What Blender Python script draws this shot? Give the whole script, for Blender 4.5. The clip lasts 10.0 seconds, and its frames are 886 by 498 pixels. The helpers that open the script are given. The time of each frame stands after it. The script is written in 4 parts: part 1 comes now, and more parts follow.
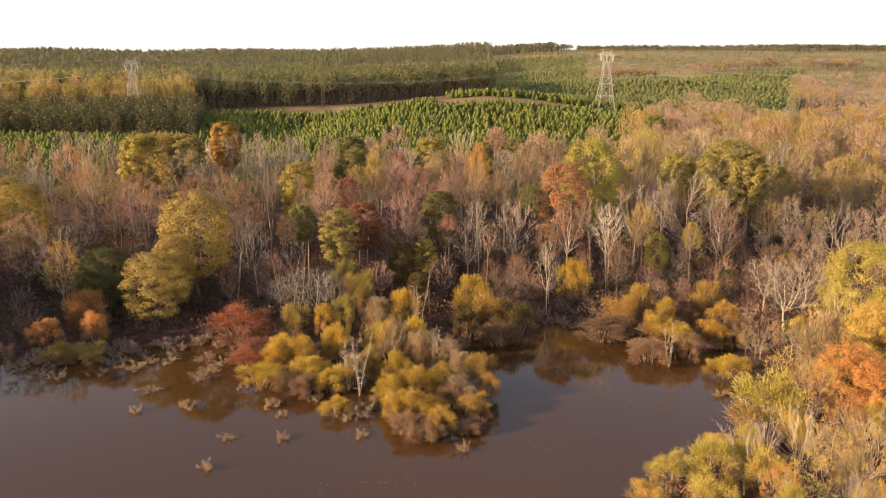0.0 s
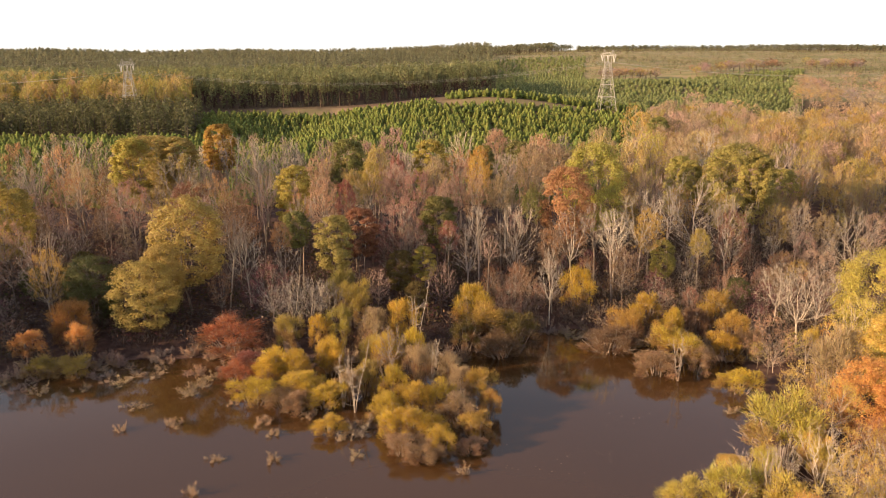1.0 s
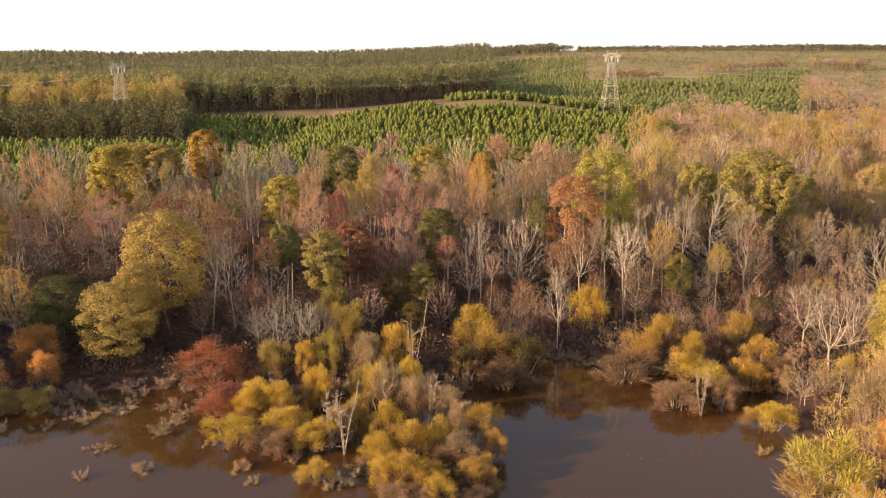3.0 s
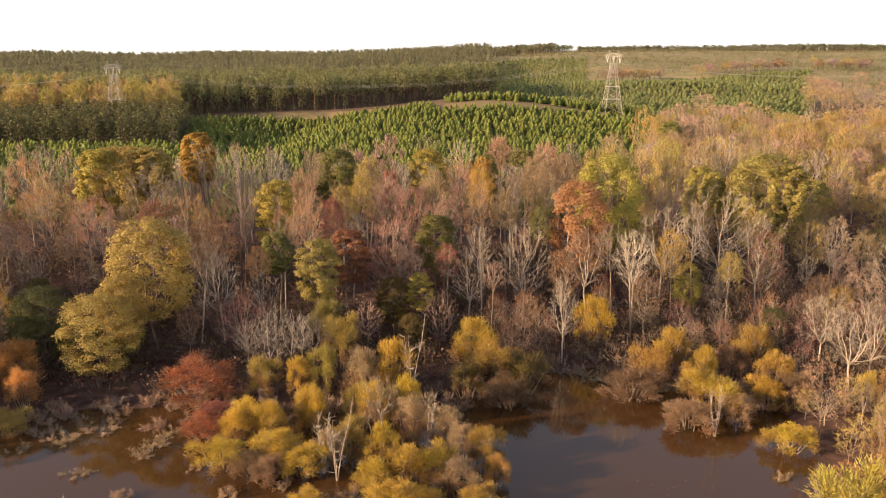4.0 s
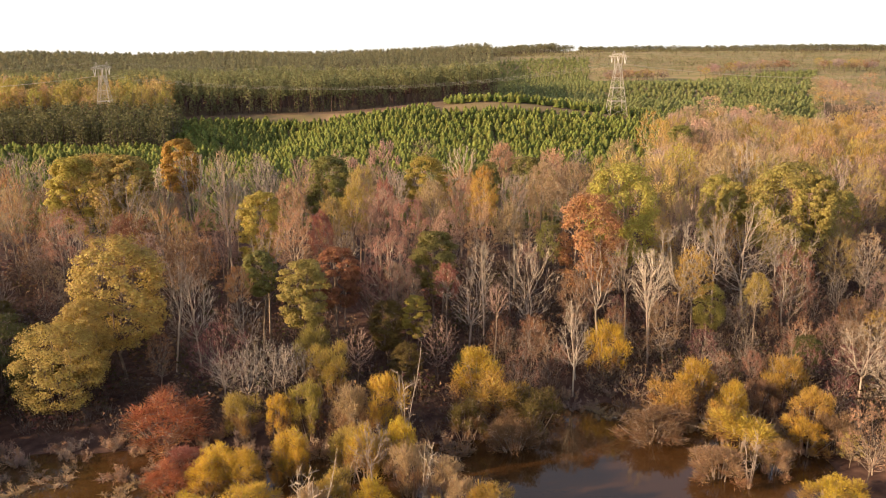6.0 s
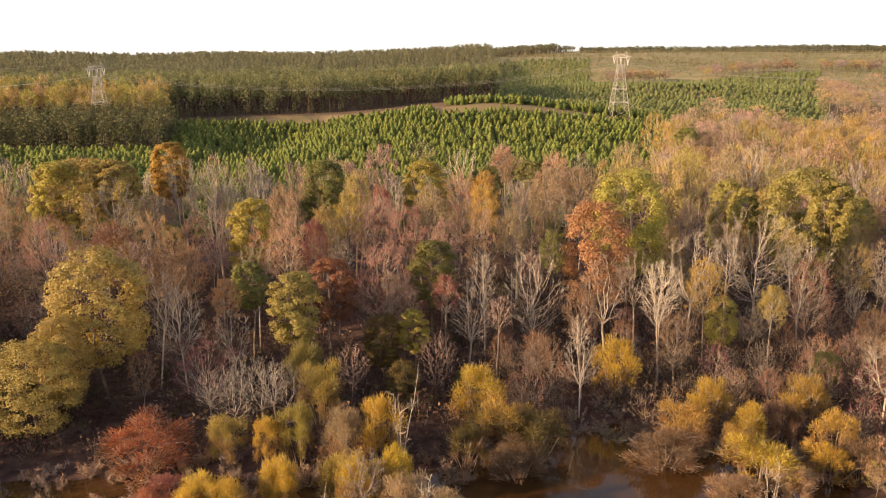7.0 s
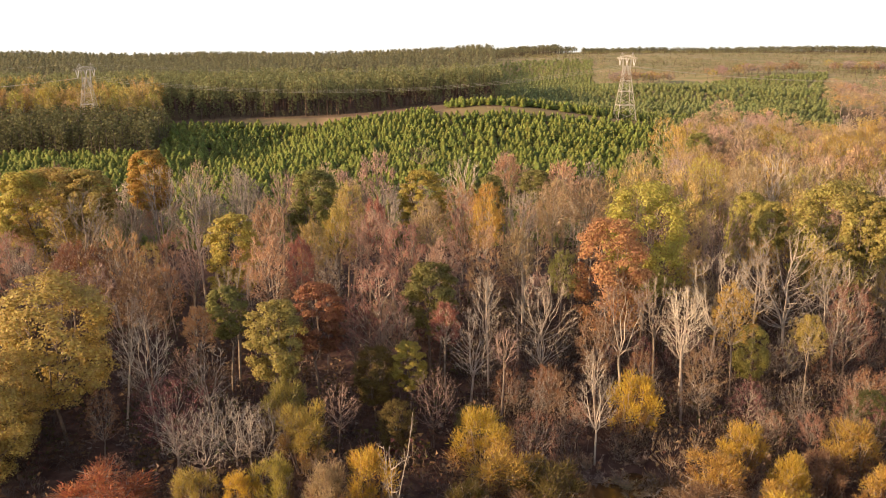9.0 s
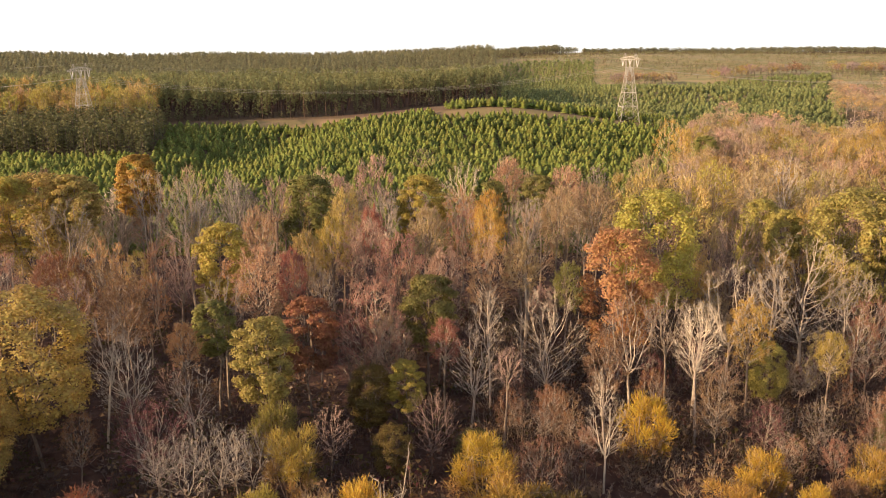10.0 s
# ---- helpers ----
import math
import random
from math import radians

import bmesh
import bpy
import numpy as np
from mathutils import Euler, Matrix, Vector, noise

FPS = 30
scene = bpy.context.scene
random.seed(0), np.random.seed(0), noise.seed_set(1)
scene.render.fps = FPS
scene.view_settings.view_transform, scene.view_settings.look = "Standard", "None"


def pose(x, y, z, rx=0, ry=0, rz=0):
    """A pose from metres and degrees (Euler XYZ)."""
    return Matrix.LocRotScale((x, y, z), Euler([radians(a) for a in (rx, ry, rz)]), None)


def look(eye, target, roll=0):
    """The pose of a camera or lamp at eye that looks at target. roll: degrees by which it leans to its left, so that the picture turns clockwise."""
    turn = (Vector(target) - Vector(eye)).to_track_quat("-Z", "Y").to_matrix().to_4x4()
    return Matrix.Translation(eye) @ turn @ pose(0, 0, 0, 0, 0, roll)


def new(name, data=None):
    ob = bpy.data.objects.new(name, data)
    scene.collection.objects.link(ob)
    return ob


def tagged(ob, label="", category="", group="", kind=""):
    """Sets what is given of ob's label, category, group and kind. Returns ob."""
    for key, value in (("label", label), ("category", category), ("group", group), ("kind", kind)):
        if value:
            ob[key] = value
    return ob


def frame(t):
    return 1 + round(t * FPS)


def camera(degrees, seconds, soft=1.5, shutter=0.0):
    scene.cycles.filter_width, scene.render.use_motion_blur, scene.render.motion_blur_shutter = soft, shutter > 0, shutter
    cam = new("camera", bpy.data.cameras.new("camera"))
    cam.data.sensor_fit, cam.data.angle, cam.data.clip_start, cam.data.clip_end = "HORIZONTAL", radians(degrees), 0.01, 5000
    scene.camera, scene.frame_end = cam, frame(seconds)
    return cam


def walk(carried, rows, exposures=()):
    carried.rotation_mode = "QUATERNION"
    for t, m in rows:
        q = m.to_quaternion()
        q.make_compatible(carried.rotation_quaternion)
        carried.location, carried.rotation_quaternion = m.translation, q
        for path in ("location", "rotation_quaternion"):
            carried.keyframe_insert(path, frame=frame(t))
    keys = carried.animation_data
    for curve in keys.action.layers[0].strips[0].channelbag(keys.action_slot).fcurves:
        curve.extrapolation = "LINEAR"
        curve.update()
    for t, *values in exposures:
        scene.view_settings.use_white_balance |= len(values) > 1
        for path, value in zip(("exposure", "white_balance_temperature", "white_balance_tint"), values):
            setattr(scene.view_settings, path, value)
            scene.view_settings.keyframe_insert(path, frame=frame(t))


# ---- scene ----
cam = camera(57.0, 10.0, soft=1.05)
METRES, EYE, TILT, LEAN, TURN = 62.0, 48.1, -14.15, 0.0, 0.0
ROWS = [
    (0.0, 0.0000, 0.0000, 0.0000, 0.000, 0.000, 0.00),
    (0.5, 0.0008, 0.0410, 0.0104, -0.007, 0.014, 0.03),
    (1.0, 0.0014, 0.0828, 0.0212, -0.014, 0.028, 0.05),
    (1.5, 0.0021, 0.1258, 0.0320, -0.007, 0.042, 0.08),
    (2.0, 0.0027, 0.1695, 0.0434, -0.007, 0.049, 0.12),
    (2.5, 0.0034, 0.2145, 0.0546, -0.007, 0.063, 0.16),
    (4.0, 0.0063, 0.3559, 0.0899, -0.014, 0.084, 0.23),
    (4.5, 0.0072, 0.4042, 0.1021, -0.014, 0.084, 0.24),
    (5.0, 0.0083, 0.4529, 0.1142, -0.014, 0.091, 0.26),
    (5.5, 0.0094, 0.5020, 0.1263, -0.007, 0.098, 0.25),
    (7.0, 0.0132, 0.6508, 0.1636, 0.007, 0.126, 0.20),
    (7.5, 0.0145, 0.6998, 0.1761, 0.014, 0.147, 0.17),
    (8.0, 0.0154, 0.7485, 0.1884, 0.028, 0.161, 0.14),
    (8.5, 0.0162, 0.7973, 0.2005, 0.035, 0.168, 0.13),
    (9.0, 0.0172, 0.8459, 0.2127, 0.056, 0.175, 0.11),
    (9.5, 0.0177, 0.8933, 0.2252, 0.070, 0.189, 0.09),
    (10.0, 0.0187, 0.9404, 0.2372, 0.077, 0.203, 0.06),
]
walk(cam, [(t, pose(0, 0, EYE, TILT, LEAN, TURN) @ pose(METRES * x, METRES * y, METRES * z, 90 + pitch, roll, yaw)) for t, x, y, z, yaw, pitch, roll in ROWS])

# ---- world, sun ----
SUN_DIR = Vector((-0.91, -0.31, 0.25)).normalized()      # towards the sun
sun_elev = math.asin(SUN_DIR.z)
sun_azim = math.atan2(SUN_DIR.x, SUN_DIR.y)
world = bpy.data.worlds.new("world")
scene.world = world
world.use_nodes = True
wn = world.node_tree
sky = wn.nodes.new("ShaderNodeTexSky")
sky.sky_type = "NISHITA"
sky.sun_disc = False
sky.sun_elevation = sun_elev
sky.sun_rotation = sun_azim
sky.air_density, sky.dust_density, sky.ozone_density = 1.0, 1.0, 1.0
wn.links.new(sky.outputs[0], wn.nodes["Background"].inputs[0])
wn.nodes["Background"].inputs[1].default_value = 0.05
# thin bright haze over the whole sky, densest towards the horizon
haze = wn.nodes.new("ShaderNodeBackground")
haze_co = wn.nodes.new("ShaderNodeTexCoord")
haze_xyz = wn.nodes.new("ShaderNodeSeparateXYZ")
haze_ramp = wn.nodes.new("ShaderNodeValToRGB")
haze_ramp.color_ramp.elements[0].position, haze_ramp.color_ramp.elements[0].color = 0.0, (1.0, 0.96, 0.95, 1)
haze_ramp.color_ramp.elements[1].position, haze_ramp.color_ramp.elements[1].color = 0.42, (0.275, 0.24, 0.258, 1)
haze.inputs[1].default_value = 0.52
both = wn.nodes.new("ShaderNodeAddShader")
wn.links.new(haze_co.outputs["Generated"], haze_xyz.inputs[0])
wn.links.new(haze_xyz.outputs["Z"], haze_ramp.inputs[0])
wn.links.new(haze_ramp.outputs[0], haze.inputs[0])
wn.links.new(wn.nodes["Background"].outputs[0], both.inputs[0])
wn.links.new(haze.outputs[0], both.inputs[1])
wn.links.new(both.outputs[0], wn.nodes["World Output"].inputs[0])
sun_data = bpy.data.lights.new("sun", "SUN")
sun_data.energy, sun_data.angle, sun_data.color = 5.3, radians(0.6), (1.0, 0.66, 0.385)
sun = new("sun", sun_data)
sun.matrix_world = look(SUN_DIR * 400, (0, 0, 0))
scene.view_settings.exposure = 0.94


# ---- materials ----
def shader(name, rough=0.8):
    m = bpy.data.materials.new(name)
    m.use_nodes = True
    p = m.node_tree.nodes["Principled BSDF"]
    p.inputs["Roughness"].default_value = rough
    p.inputs["Specular IOR Level"].default_value = 0.25
    return m, m.node_tree, p


def node(tree, kind, **values):
    n = tree.nodes.new(kind)
    for key, v in values.items():
        n.inputs[key].default_value = v
    return n


def noise_tex(tree, scale, detail=4.0, coords="Object"):
    tc = tree.nodes.new("ShaderNodeTexCoord")
    n = node(tree, "ShaderNodeTexNoise", Scale=scale, Detail=detail)
    tree.links.new(tc.outputs[coords], n.inputs["Vector"])
    return n.outputs["Fac"]


def ramp(tree, fac, stops):
    r = tree.nodes.new("ShaderNodeValToRGB")
    while len(r.color_ramp.elements) < len(stops):
        r.color_ramp.elements.new(0.5)
    for e, (pos, c) in zip(r.color_ramp.elements, stops):
        e.position, e.color = pos, (*c, 1)
    tree.links.new(fac, r.inputs[0])
    return r.outputs[0]


def scale_map(tree, value, lo, hi):
    m = node(tree, "ShaderNodeMapRange")
    m.inputs["To Min"].default_value, m.inputs["To Max"].default_value = lo, hi
    tree.links.new(value, m.inputs["Value"])
    return m.outputs[0]


def hue_shift(tree, colour, hue, value):
    h = node(tree, "ShaderNodeHueSaturation")
    tree.links.new(colour, h.inputs["Color"])
    tree.links.new(hue, h.inputs["Hue"])
    tree.links.new(value, h.inputs["Value"])
    return h.outputs[0]


def leaf_material(name, own_colour=None, glow=0.42, hue=0.03, value=0.35, second=None):
    """Leaves: the tree's own colour, varied from leaf to leaf and over the crown, with light coming through them."""
    m, t, p = shader(name, 0.6)
    geo = t.nodes.new("ShaderNodeNewGeometry")
    if own_colour == "tint":
        a = t.nodes.new("ShaderNodeAttribute")
        a.attribute_name = "tint"
        colour = a.outputs["Color"]
    elif own_colour is None:
        info = t.nodes.new("ShaderNodeObjectInfo")
        colour = info.outputs["Color"]
    else:
        colour = ramp(t, noise_tex(t, 0.09, 3.0), own_colour)
    if second:
        two = t.nodes.new("ShaderNodeMix")
        two.data_type = "RGBA"
        two.inputs["Factor"].default_value = 0.65
        two.inputs["B"].default_value = (*second, 1)
        t.links.new(colour, two.inputs["A"])
        colour = two.outputs["Result"]
    isl = geo.outputs["Random Per Island"]
    big = noise_tex(t, 0.35, 2.0)
    mul = t.nodes.new("ShaderNodeMath")
    mul.operation = "MULTIPLY"
    t.links.new(scale_map(t, isl, 1 - value, 1 + value), mul.inputs[0])
    t.links.new(scale_map(t, big, 0.7, 1.3), mul.inputs[1])
    c = hue_shift(t, colour, scale_map(t, isl, 0.5 - hue, 0.5 + hue), mul.outputs[0])
    t.links.new(c, p.inputs["Base Color"])
    tr = t.nodes.new("ShaderNodeBsdfTranslucent")
    t.links.new(c, tr.inputs[0])
    mix = node(t, "ShaderNodeMixShader", Fac=glow)
    t.links.new(p.outputs[0], mix.inputs[1])
    t.links.new(tr.outputs[0], mix.inputs[2])
    t.links.new(mix.outputs[0], t.nodes["Material Output"].inputs[0])
    return m


def bark_material(name, dark, light):
    m, t, p = shader(name, 0.9)
    info = t.nodes.new("ShaderNodeObjectInfo")
    c = ramp(t, noise_tex(t, 1.3, 5.0), [(0.3, dark), (0.7, light)])
    h = hue_shift(t, c, scale_map(t, info.outputs["Random"], 0.485, 0.515), scale_map(t, info.outputs["Random"], 0.75, 1.2))
    t.links.new(h, p.inputs["Base Color"])
    return m


LEAF = leaf_material("leaf", hue=0.02, value=0.18)
FADED_LEAF = leaf_material("faded_leaf", second=(0.33, 0.19, 0.11))
BARK = bark_material("bark_brown", (0.14, 0.108, 0.086), (0.30, 0.242, 0.19))
PALE_BARK = bark_material("bark_pale", (0.33, 0.28, 0.225), (0.56, 0.485, 0.40))
TWIG = bark_material("twig_grey", (0.255, 0.21, 0.175), (0.42, 0.35, 0.29))
TWIG_PINK = bark_material("twig_pink", (0.27, 0.19, 0.165), (0.44, 0.315, 0.27))
TINT_LEAF = leaf_material("leaf_of_many_trees", "tint", glow=0.3, hue=0.015, value=0.22)
# dark bark for pine trunks; as undergrowth twigs it stands for shade
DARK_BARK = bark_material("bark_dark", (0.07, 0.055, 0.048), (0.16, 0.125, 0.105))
PINE_BARK = bark_material("bark_pine", (0.075, 0.05, 0.04), (0.18, 0.12, 0.092))
YOUNG_PINE = leaf_material("young_pine_needles", [(0.3, (0.195, 0.25, 0.065)), (0.7, (0.345, 0.375, 0.10))], 0.5, 0.025, 0.35)
OLD_PINE = leaf_material("old_pine_needles", [(0.3, (0.18, 0.205, 0.10)), (0.7, (0.34, 0.335, 0.155))], 0.5, 0.02, 0.22)
# needle colour greyed to put distance haze into it
FAR_PINE = leaf_material("hazed_pine_needles", [(0.3, (0.185, 0.195, 0.12)), (0.7, (0.33, 0.315, 0.17))], 0.42, 0.02, 0.2)
DARK_PINE = leaf_material("dark_pine_needles", [(0.3, (0.12, 0.13, 0.06)), (0.7, (0.22, 0.21, 0.09))], 0.3, 0.02, 0.25)
FAR_YOUNG_PINE = leaf_material("far_young_pine_needles", [(0.3, (0.22, 0.265, 0.10)), (0.7, (0.34, 0.36, 0.145))], 0.42, 0.02, 0.3)
BRUSH = leaf_material("scrub_leaves", [(0.3, (0.18, 0.20, 0.075)), (0.55, (0.28, 0.255, 0.115)), (0.75, (0.34, 0.27, 0.15))], 0.3, 0.03, 0.4)

# forest floor, grass and clear-felled ground in one sheet
GROUND, gt, gp = shader("ground", 0.95)
fine = noise_tex(gt, 0.6, 8.0)
broad = noise_tex(gt, 0.03, 4.0)
litter = ramp(gt, fine, [(0.3, (0.052, 0.030, 0.026)), (0.55, (0.108, 0.065, 0.052)), (0.75, (0.175, 0.112, 0.083))])
grass = ramp(gt, broad, [(0.3, (0.30, 0.20, 0.12)), (0.5, (0.24, 0.20, 0.09)), (0.62, (0.36, 0.25, 0.15)), (0.75, (0.26, 0.21, 0.10))])
zone = gt.nodes.new("ShaderNodeAttribute")
zone.attribute_name = "open_land"
gmix = gt.nodes.new("ShaderNodeMix")
gmix.data_type = "RGBA"
gt.links.new(zone.outputs["Fac"], gmix.inputs["Factor"])
gt.links.new(litter, gmix.inputs["A"])
gt.links.new(grass, gmix.inputs["B"])
gt.links.new(gmix.outputs["Result"], gp.inputs["Base Color"])
felled_mix = gt.nodes.new("ShaderNodeMix")
felled_mix.data_type = "RGBA"
felled_at = gt.nodes.new("ShaderNodeAttribute")
felled_at.attribute_name = "felled_land"
scrub = ramp(gt, noise_tex(gt, 0.05, 6.0), [(0.3, (0.20, 0.21, 0.09)), (0.48, (0.30, 0.275, 0.13)), (0.6, (0.38, 0.30, 0.17)), (0.72, (0.25, 0.24, 0.105))])
gt.links.new(felled_at.outputs["Fac"], felled_mix.inputs["Factor"])
gt.links.new(gmix.outputs["Result"], felled_mix.inputs["A"])
gt.links.new(scrub, felled_mix.inputs["B"])
gt.links.new(felled_mix.outputs["Result"], gp.inputs["Base Color"])
bump = node(gt, "ShaderNodeBump", Strength=0.6, Distance=0.3)
gt.links.new(fine, bump.inputs["Height"])
gt.links.new(bump.outputs[0], gp.inputs["Normal"])

WATER, wt, wp = shader("muddy_water", 0.04)
wp.inputs["Specular IOR Level"].default_value = 0.9
wp.inputs["IOR"].default_value = 1.41
mud = ramp(wt, noise_tex(wt, 0.02, 3.0), [(0.3, (0.062, 0.031, 0.011)), (0.7, (0.078, 0.040, 0.0145))])
wt.links.new(mud, wp.inputs["Base Color"])
ripple = node(wt, "ShaderNodeBump", Strength=0.05, Distance=0.05)
wt.links.new(noise_tex(wt, 1.6, 3.0), ripple.inputs["Height"])
wt.links.new(ripple.outputs[0], wp.inputs["Normal"])

STEEL, st, sp = shader("galvanised_steel", 0.55)
sp.inputs["Metallic"].default_value = 0.3
st.links.new(ramp(st, noise_tex(st, 0.5, 4.0), [(0.3, (0.42, 0.40, 0.36)), (0.7, (0.60, 0.57, 0.50))]), sp.inputs["Base Color"])
GLASS_GREY, it, ip = shader("insulator_porcelain", 0.25)
it.links.new(ramp(it, noise_tex(it, 3.0, 2.0), [(0.3, (0.55, 0.55, 0.53)), (0.7, (0.7, 0.7, 0.68))]), ip.inputs["Base Color"])


# ---- the lie of the land ----
# western points: an unseen bank, added to carry the trees that cast shade
SHORE = [(-66, 40), (-70, 70), (-76, 96), (-82, 112), (-76, 119), (-70, 120), (-58, 119.5), (-50, 125), (-42, 125), (-34, 127), (-22, 126), (-8, 126),
         (8, 129), (15, 137), (23, 139.5), (30, 133), (40, 132), (46, 124), (45, 109), (41, 99), (32, 90), (25, 81), (22, 70), (24, 40),
         (40, 0), (80, -60), (160, -140), (160, -420), (-300, -420), (-120, -60)]


def edge_distance(x, y):
    """Metres from the shore, positive on land."""
    pts = np.array(SHORE, float)
    nxt = np.roll(pts, -1, axis=0)
    best = np.full(x.shape, 1e9)
    inside = np.zeros(x.shape, bool)
    for (ax, ay), (bx, by) in zip(pts, nxt):
        dx, dy = bx - ax, by - ay
        k = np.clip(((x - ax) * dx + (y - ay) * dy) / (dx * dx + dy * dy), 0, 1)
        best = np.minimum(best, np.hypot(x - ax - k * dx, y - ay - k * dy))
        if dy:
            cut = ((ay > y) != (by > y)) & (x < dx * (y - ay) / dy + ax)
            inside ^= cut
    return np.where(inside, -best, best)


def hill(x, y, cx, cy, rx, ry, h):
    return h * np.exp(-((x - cx) / rx) ** 2 - ((y - cy) / ry) ** 2)


def land(x, y):
    x, y = np.asarray(x, float), np.asarray(y, float)
    z = np.interp(y, [-400, 140, 220, 300, 380, 430, 470, 520, 610, 720, 800, 930, 1150, 1500, 2500, 4200], [0.5, 0.6, 1.5, 4.0, 6.8, 8.8, 11.6, 13.0, 14.5, 5.5, 7.5, 15.5, 22.5, 15, 4, 0])
    right = 1 / (1 + np.exp(-np.clip((x / np.maximum(y, 50) - 0.08) / 0.05, -40, 40)))
    z = z + right * np.interp(y, [450, 560, 720, 800, 900, 1100, 1400, 2000, 4200], [0, -1.0, 11.0, 11.5, 9.5, 10.0, 17.0, 22, 20])
    # the knoll that the track crosses, and the dip at its foot
    z = z + hill(x, y, 24, 452, 62, 58, 8.8)
    z = z - 5.0 * np.exp(-((x + 68 - (y - 450) * 0.16) / 20) ** 2) * np.clip((y - 290) / 60, 0, 1) * np.clip((462 - y) / 30, 0, 1)
    z = z + hill(x, y, 20, 560, 50, 60, 3.0)
    z = z + hill(x, y, 130, 1420, 190, 150, 5.0) + hill(x, y, 40, 1180, 190, 170, 3.5)
    z = z - right * np.interp(y, [230, 300, 420, 500], [0, 3.0, 5.0, 0]) * np.clip((x - 95) / 60, 0, 1)
    far = np.clip((y - 520) / 150, 0, 1)
    z = z + far * (2.6 * np.sin(x * 0.0105 + 0.6) * np.sin(y * 0.0125 + 0.8) + 1.4 * np.sin(x * 0.021 + y * 0.017))
    z = z + np.where(y > 160, 1, 0) * 0.5 * np.sin(x * 0.05) * np.sin(y * 0.043)
    d = edge_distance(x, y)
    shore = np.clip(d / 10, -1, 1)
    return np.where(d < 12, np.minimum(z, np.where(shore < 0, shore * 1.6, 0.02 + shore * 0.75)), z)


def land_at(x, y):
    return float(land(np.array([x]), np.array([y]))[0])


def open_land(x, y):
    """1 on the dry grass of the track and between the young pines, 0 under the woods."""
    strip = np.exp(-((y - np.where(x < -15, 462, 444)) / 12) ** 4) * (x > -100) * (x < 130)
    young = np.clip((y - 235) / 20, 0, 1) * (y < 520) * 0.35
    return np.clip(np.maximum(strip, young), 0, 1)


def felled_land(x, y):
    """1 on the felled and replanted hillsides."""
    return np.clip((y - 510) / 30, 0, 1) * np.clip((x / np.maximum(y, 1) - 0.03) / 0.006, 0, 1)


def mesh_object(name, verts, faces, mats, parent=None, face_mats=None, label=""):
    me = bpy.data.meshes.new(name)
    me.from_pydata(verts, [], faces)
    for m in mats:
        me.materials.append(m)
    if face_mats is not None:
        me.polygons.foreach_set("material_index", face_mats)
    ob = new(name, me)
    if parent is not None:
        ob.parent = parent
    if label:
        tagged(ob, label)
    return ob


def graded(lo, hi, near_lo, near_hi, step, growth):
    out = list(np.arange(near_lo, near_hi, step))
    s, v = step, out[-1]
    while v < hi:
        s *= growth
        v += s
        out.append(v)
    s, v = step, near_lo
    while v > lo:
        s *= growth
        v -= s
        out.insert(0, v)
    return np.array(out)


gx, gy = graded(-2600, 2600, -160, 220, 3.0, 1.12), graded(-420, 4200, -20, 520, 3.0, 1.10)
GX, GY = np.meshgrid(gx, gy)
GZ = land(GX, GY)
nx, ny = len(gx), len(gy)
idx = np.arange(nx * ny).reshape(ny, nx)
quads = np.stack([idx[:-1, :-1], idx[:-1, 1:], idx[1:, 1:], idx[1:, :-1]], -1).reshape(-1, 4)
ground = mesh_object("ground", np.stack([GX, GY, GZ], -1).reshape(-1, 3).tolist(), quads.tolist(), [GROUND])
att = ground.data.attributes.new("open_land", "FLOAT", "POINT")
att.data.foreach_set("value", open_land(GX, GY).reshape(-1).astype(np.float32))
att = ground.data.attributes.new("felled_land", "FLOAT", "POINT")
att.data.foreach_set("value", felled_land(GX, GY).reshape(-1).astype(np.float32))
ground.data.polygons.foreach_set("use_smooth", [True] * len(ground.data.polygons))
tagged(ground, "leaf-littered forest floor rising to grassy hills", "ground", kind="structure")
water = mesh_object("water", [(-420, -420, 0), (170, -420, 0), (170, 160, 0), (-420, 160, 0)], [(0, 1, 2, 3)], [WATER])
tagged(water, "still muddy brown lake water reflecting trees", "water", kind="structure")

# ---- plants ----
rng = random.Random(7)


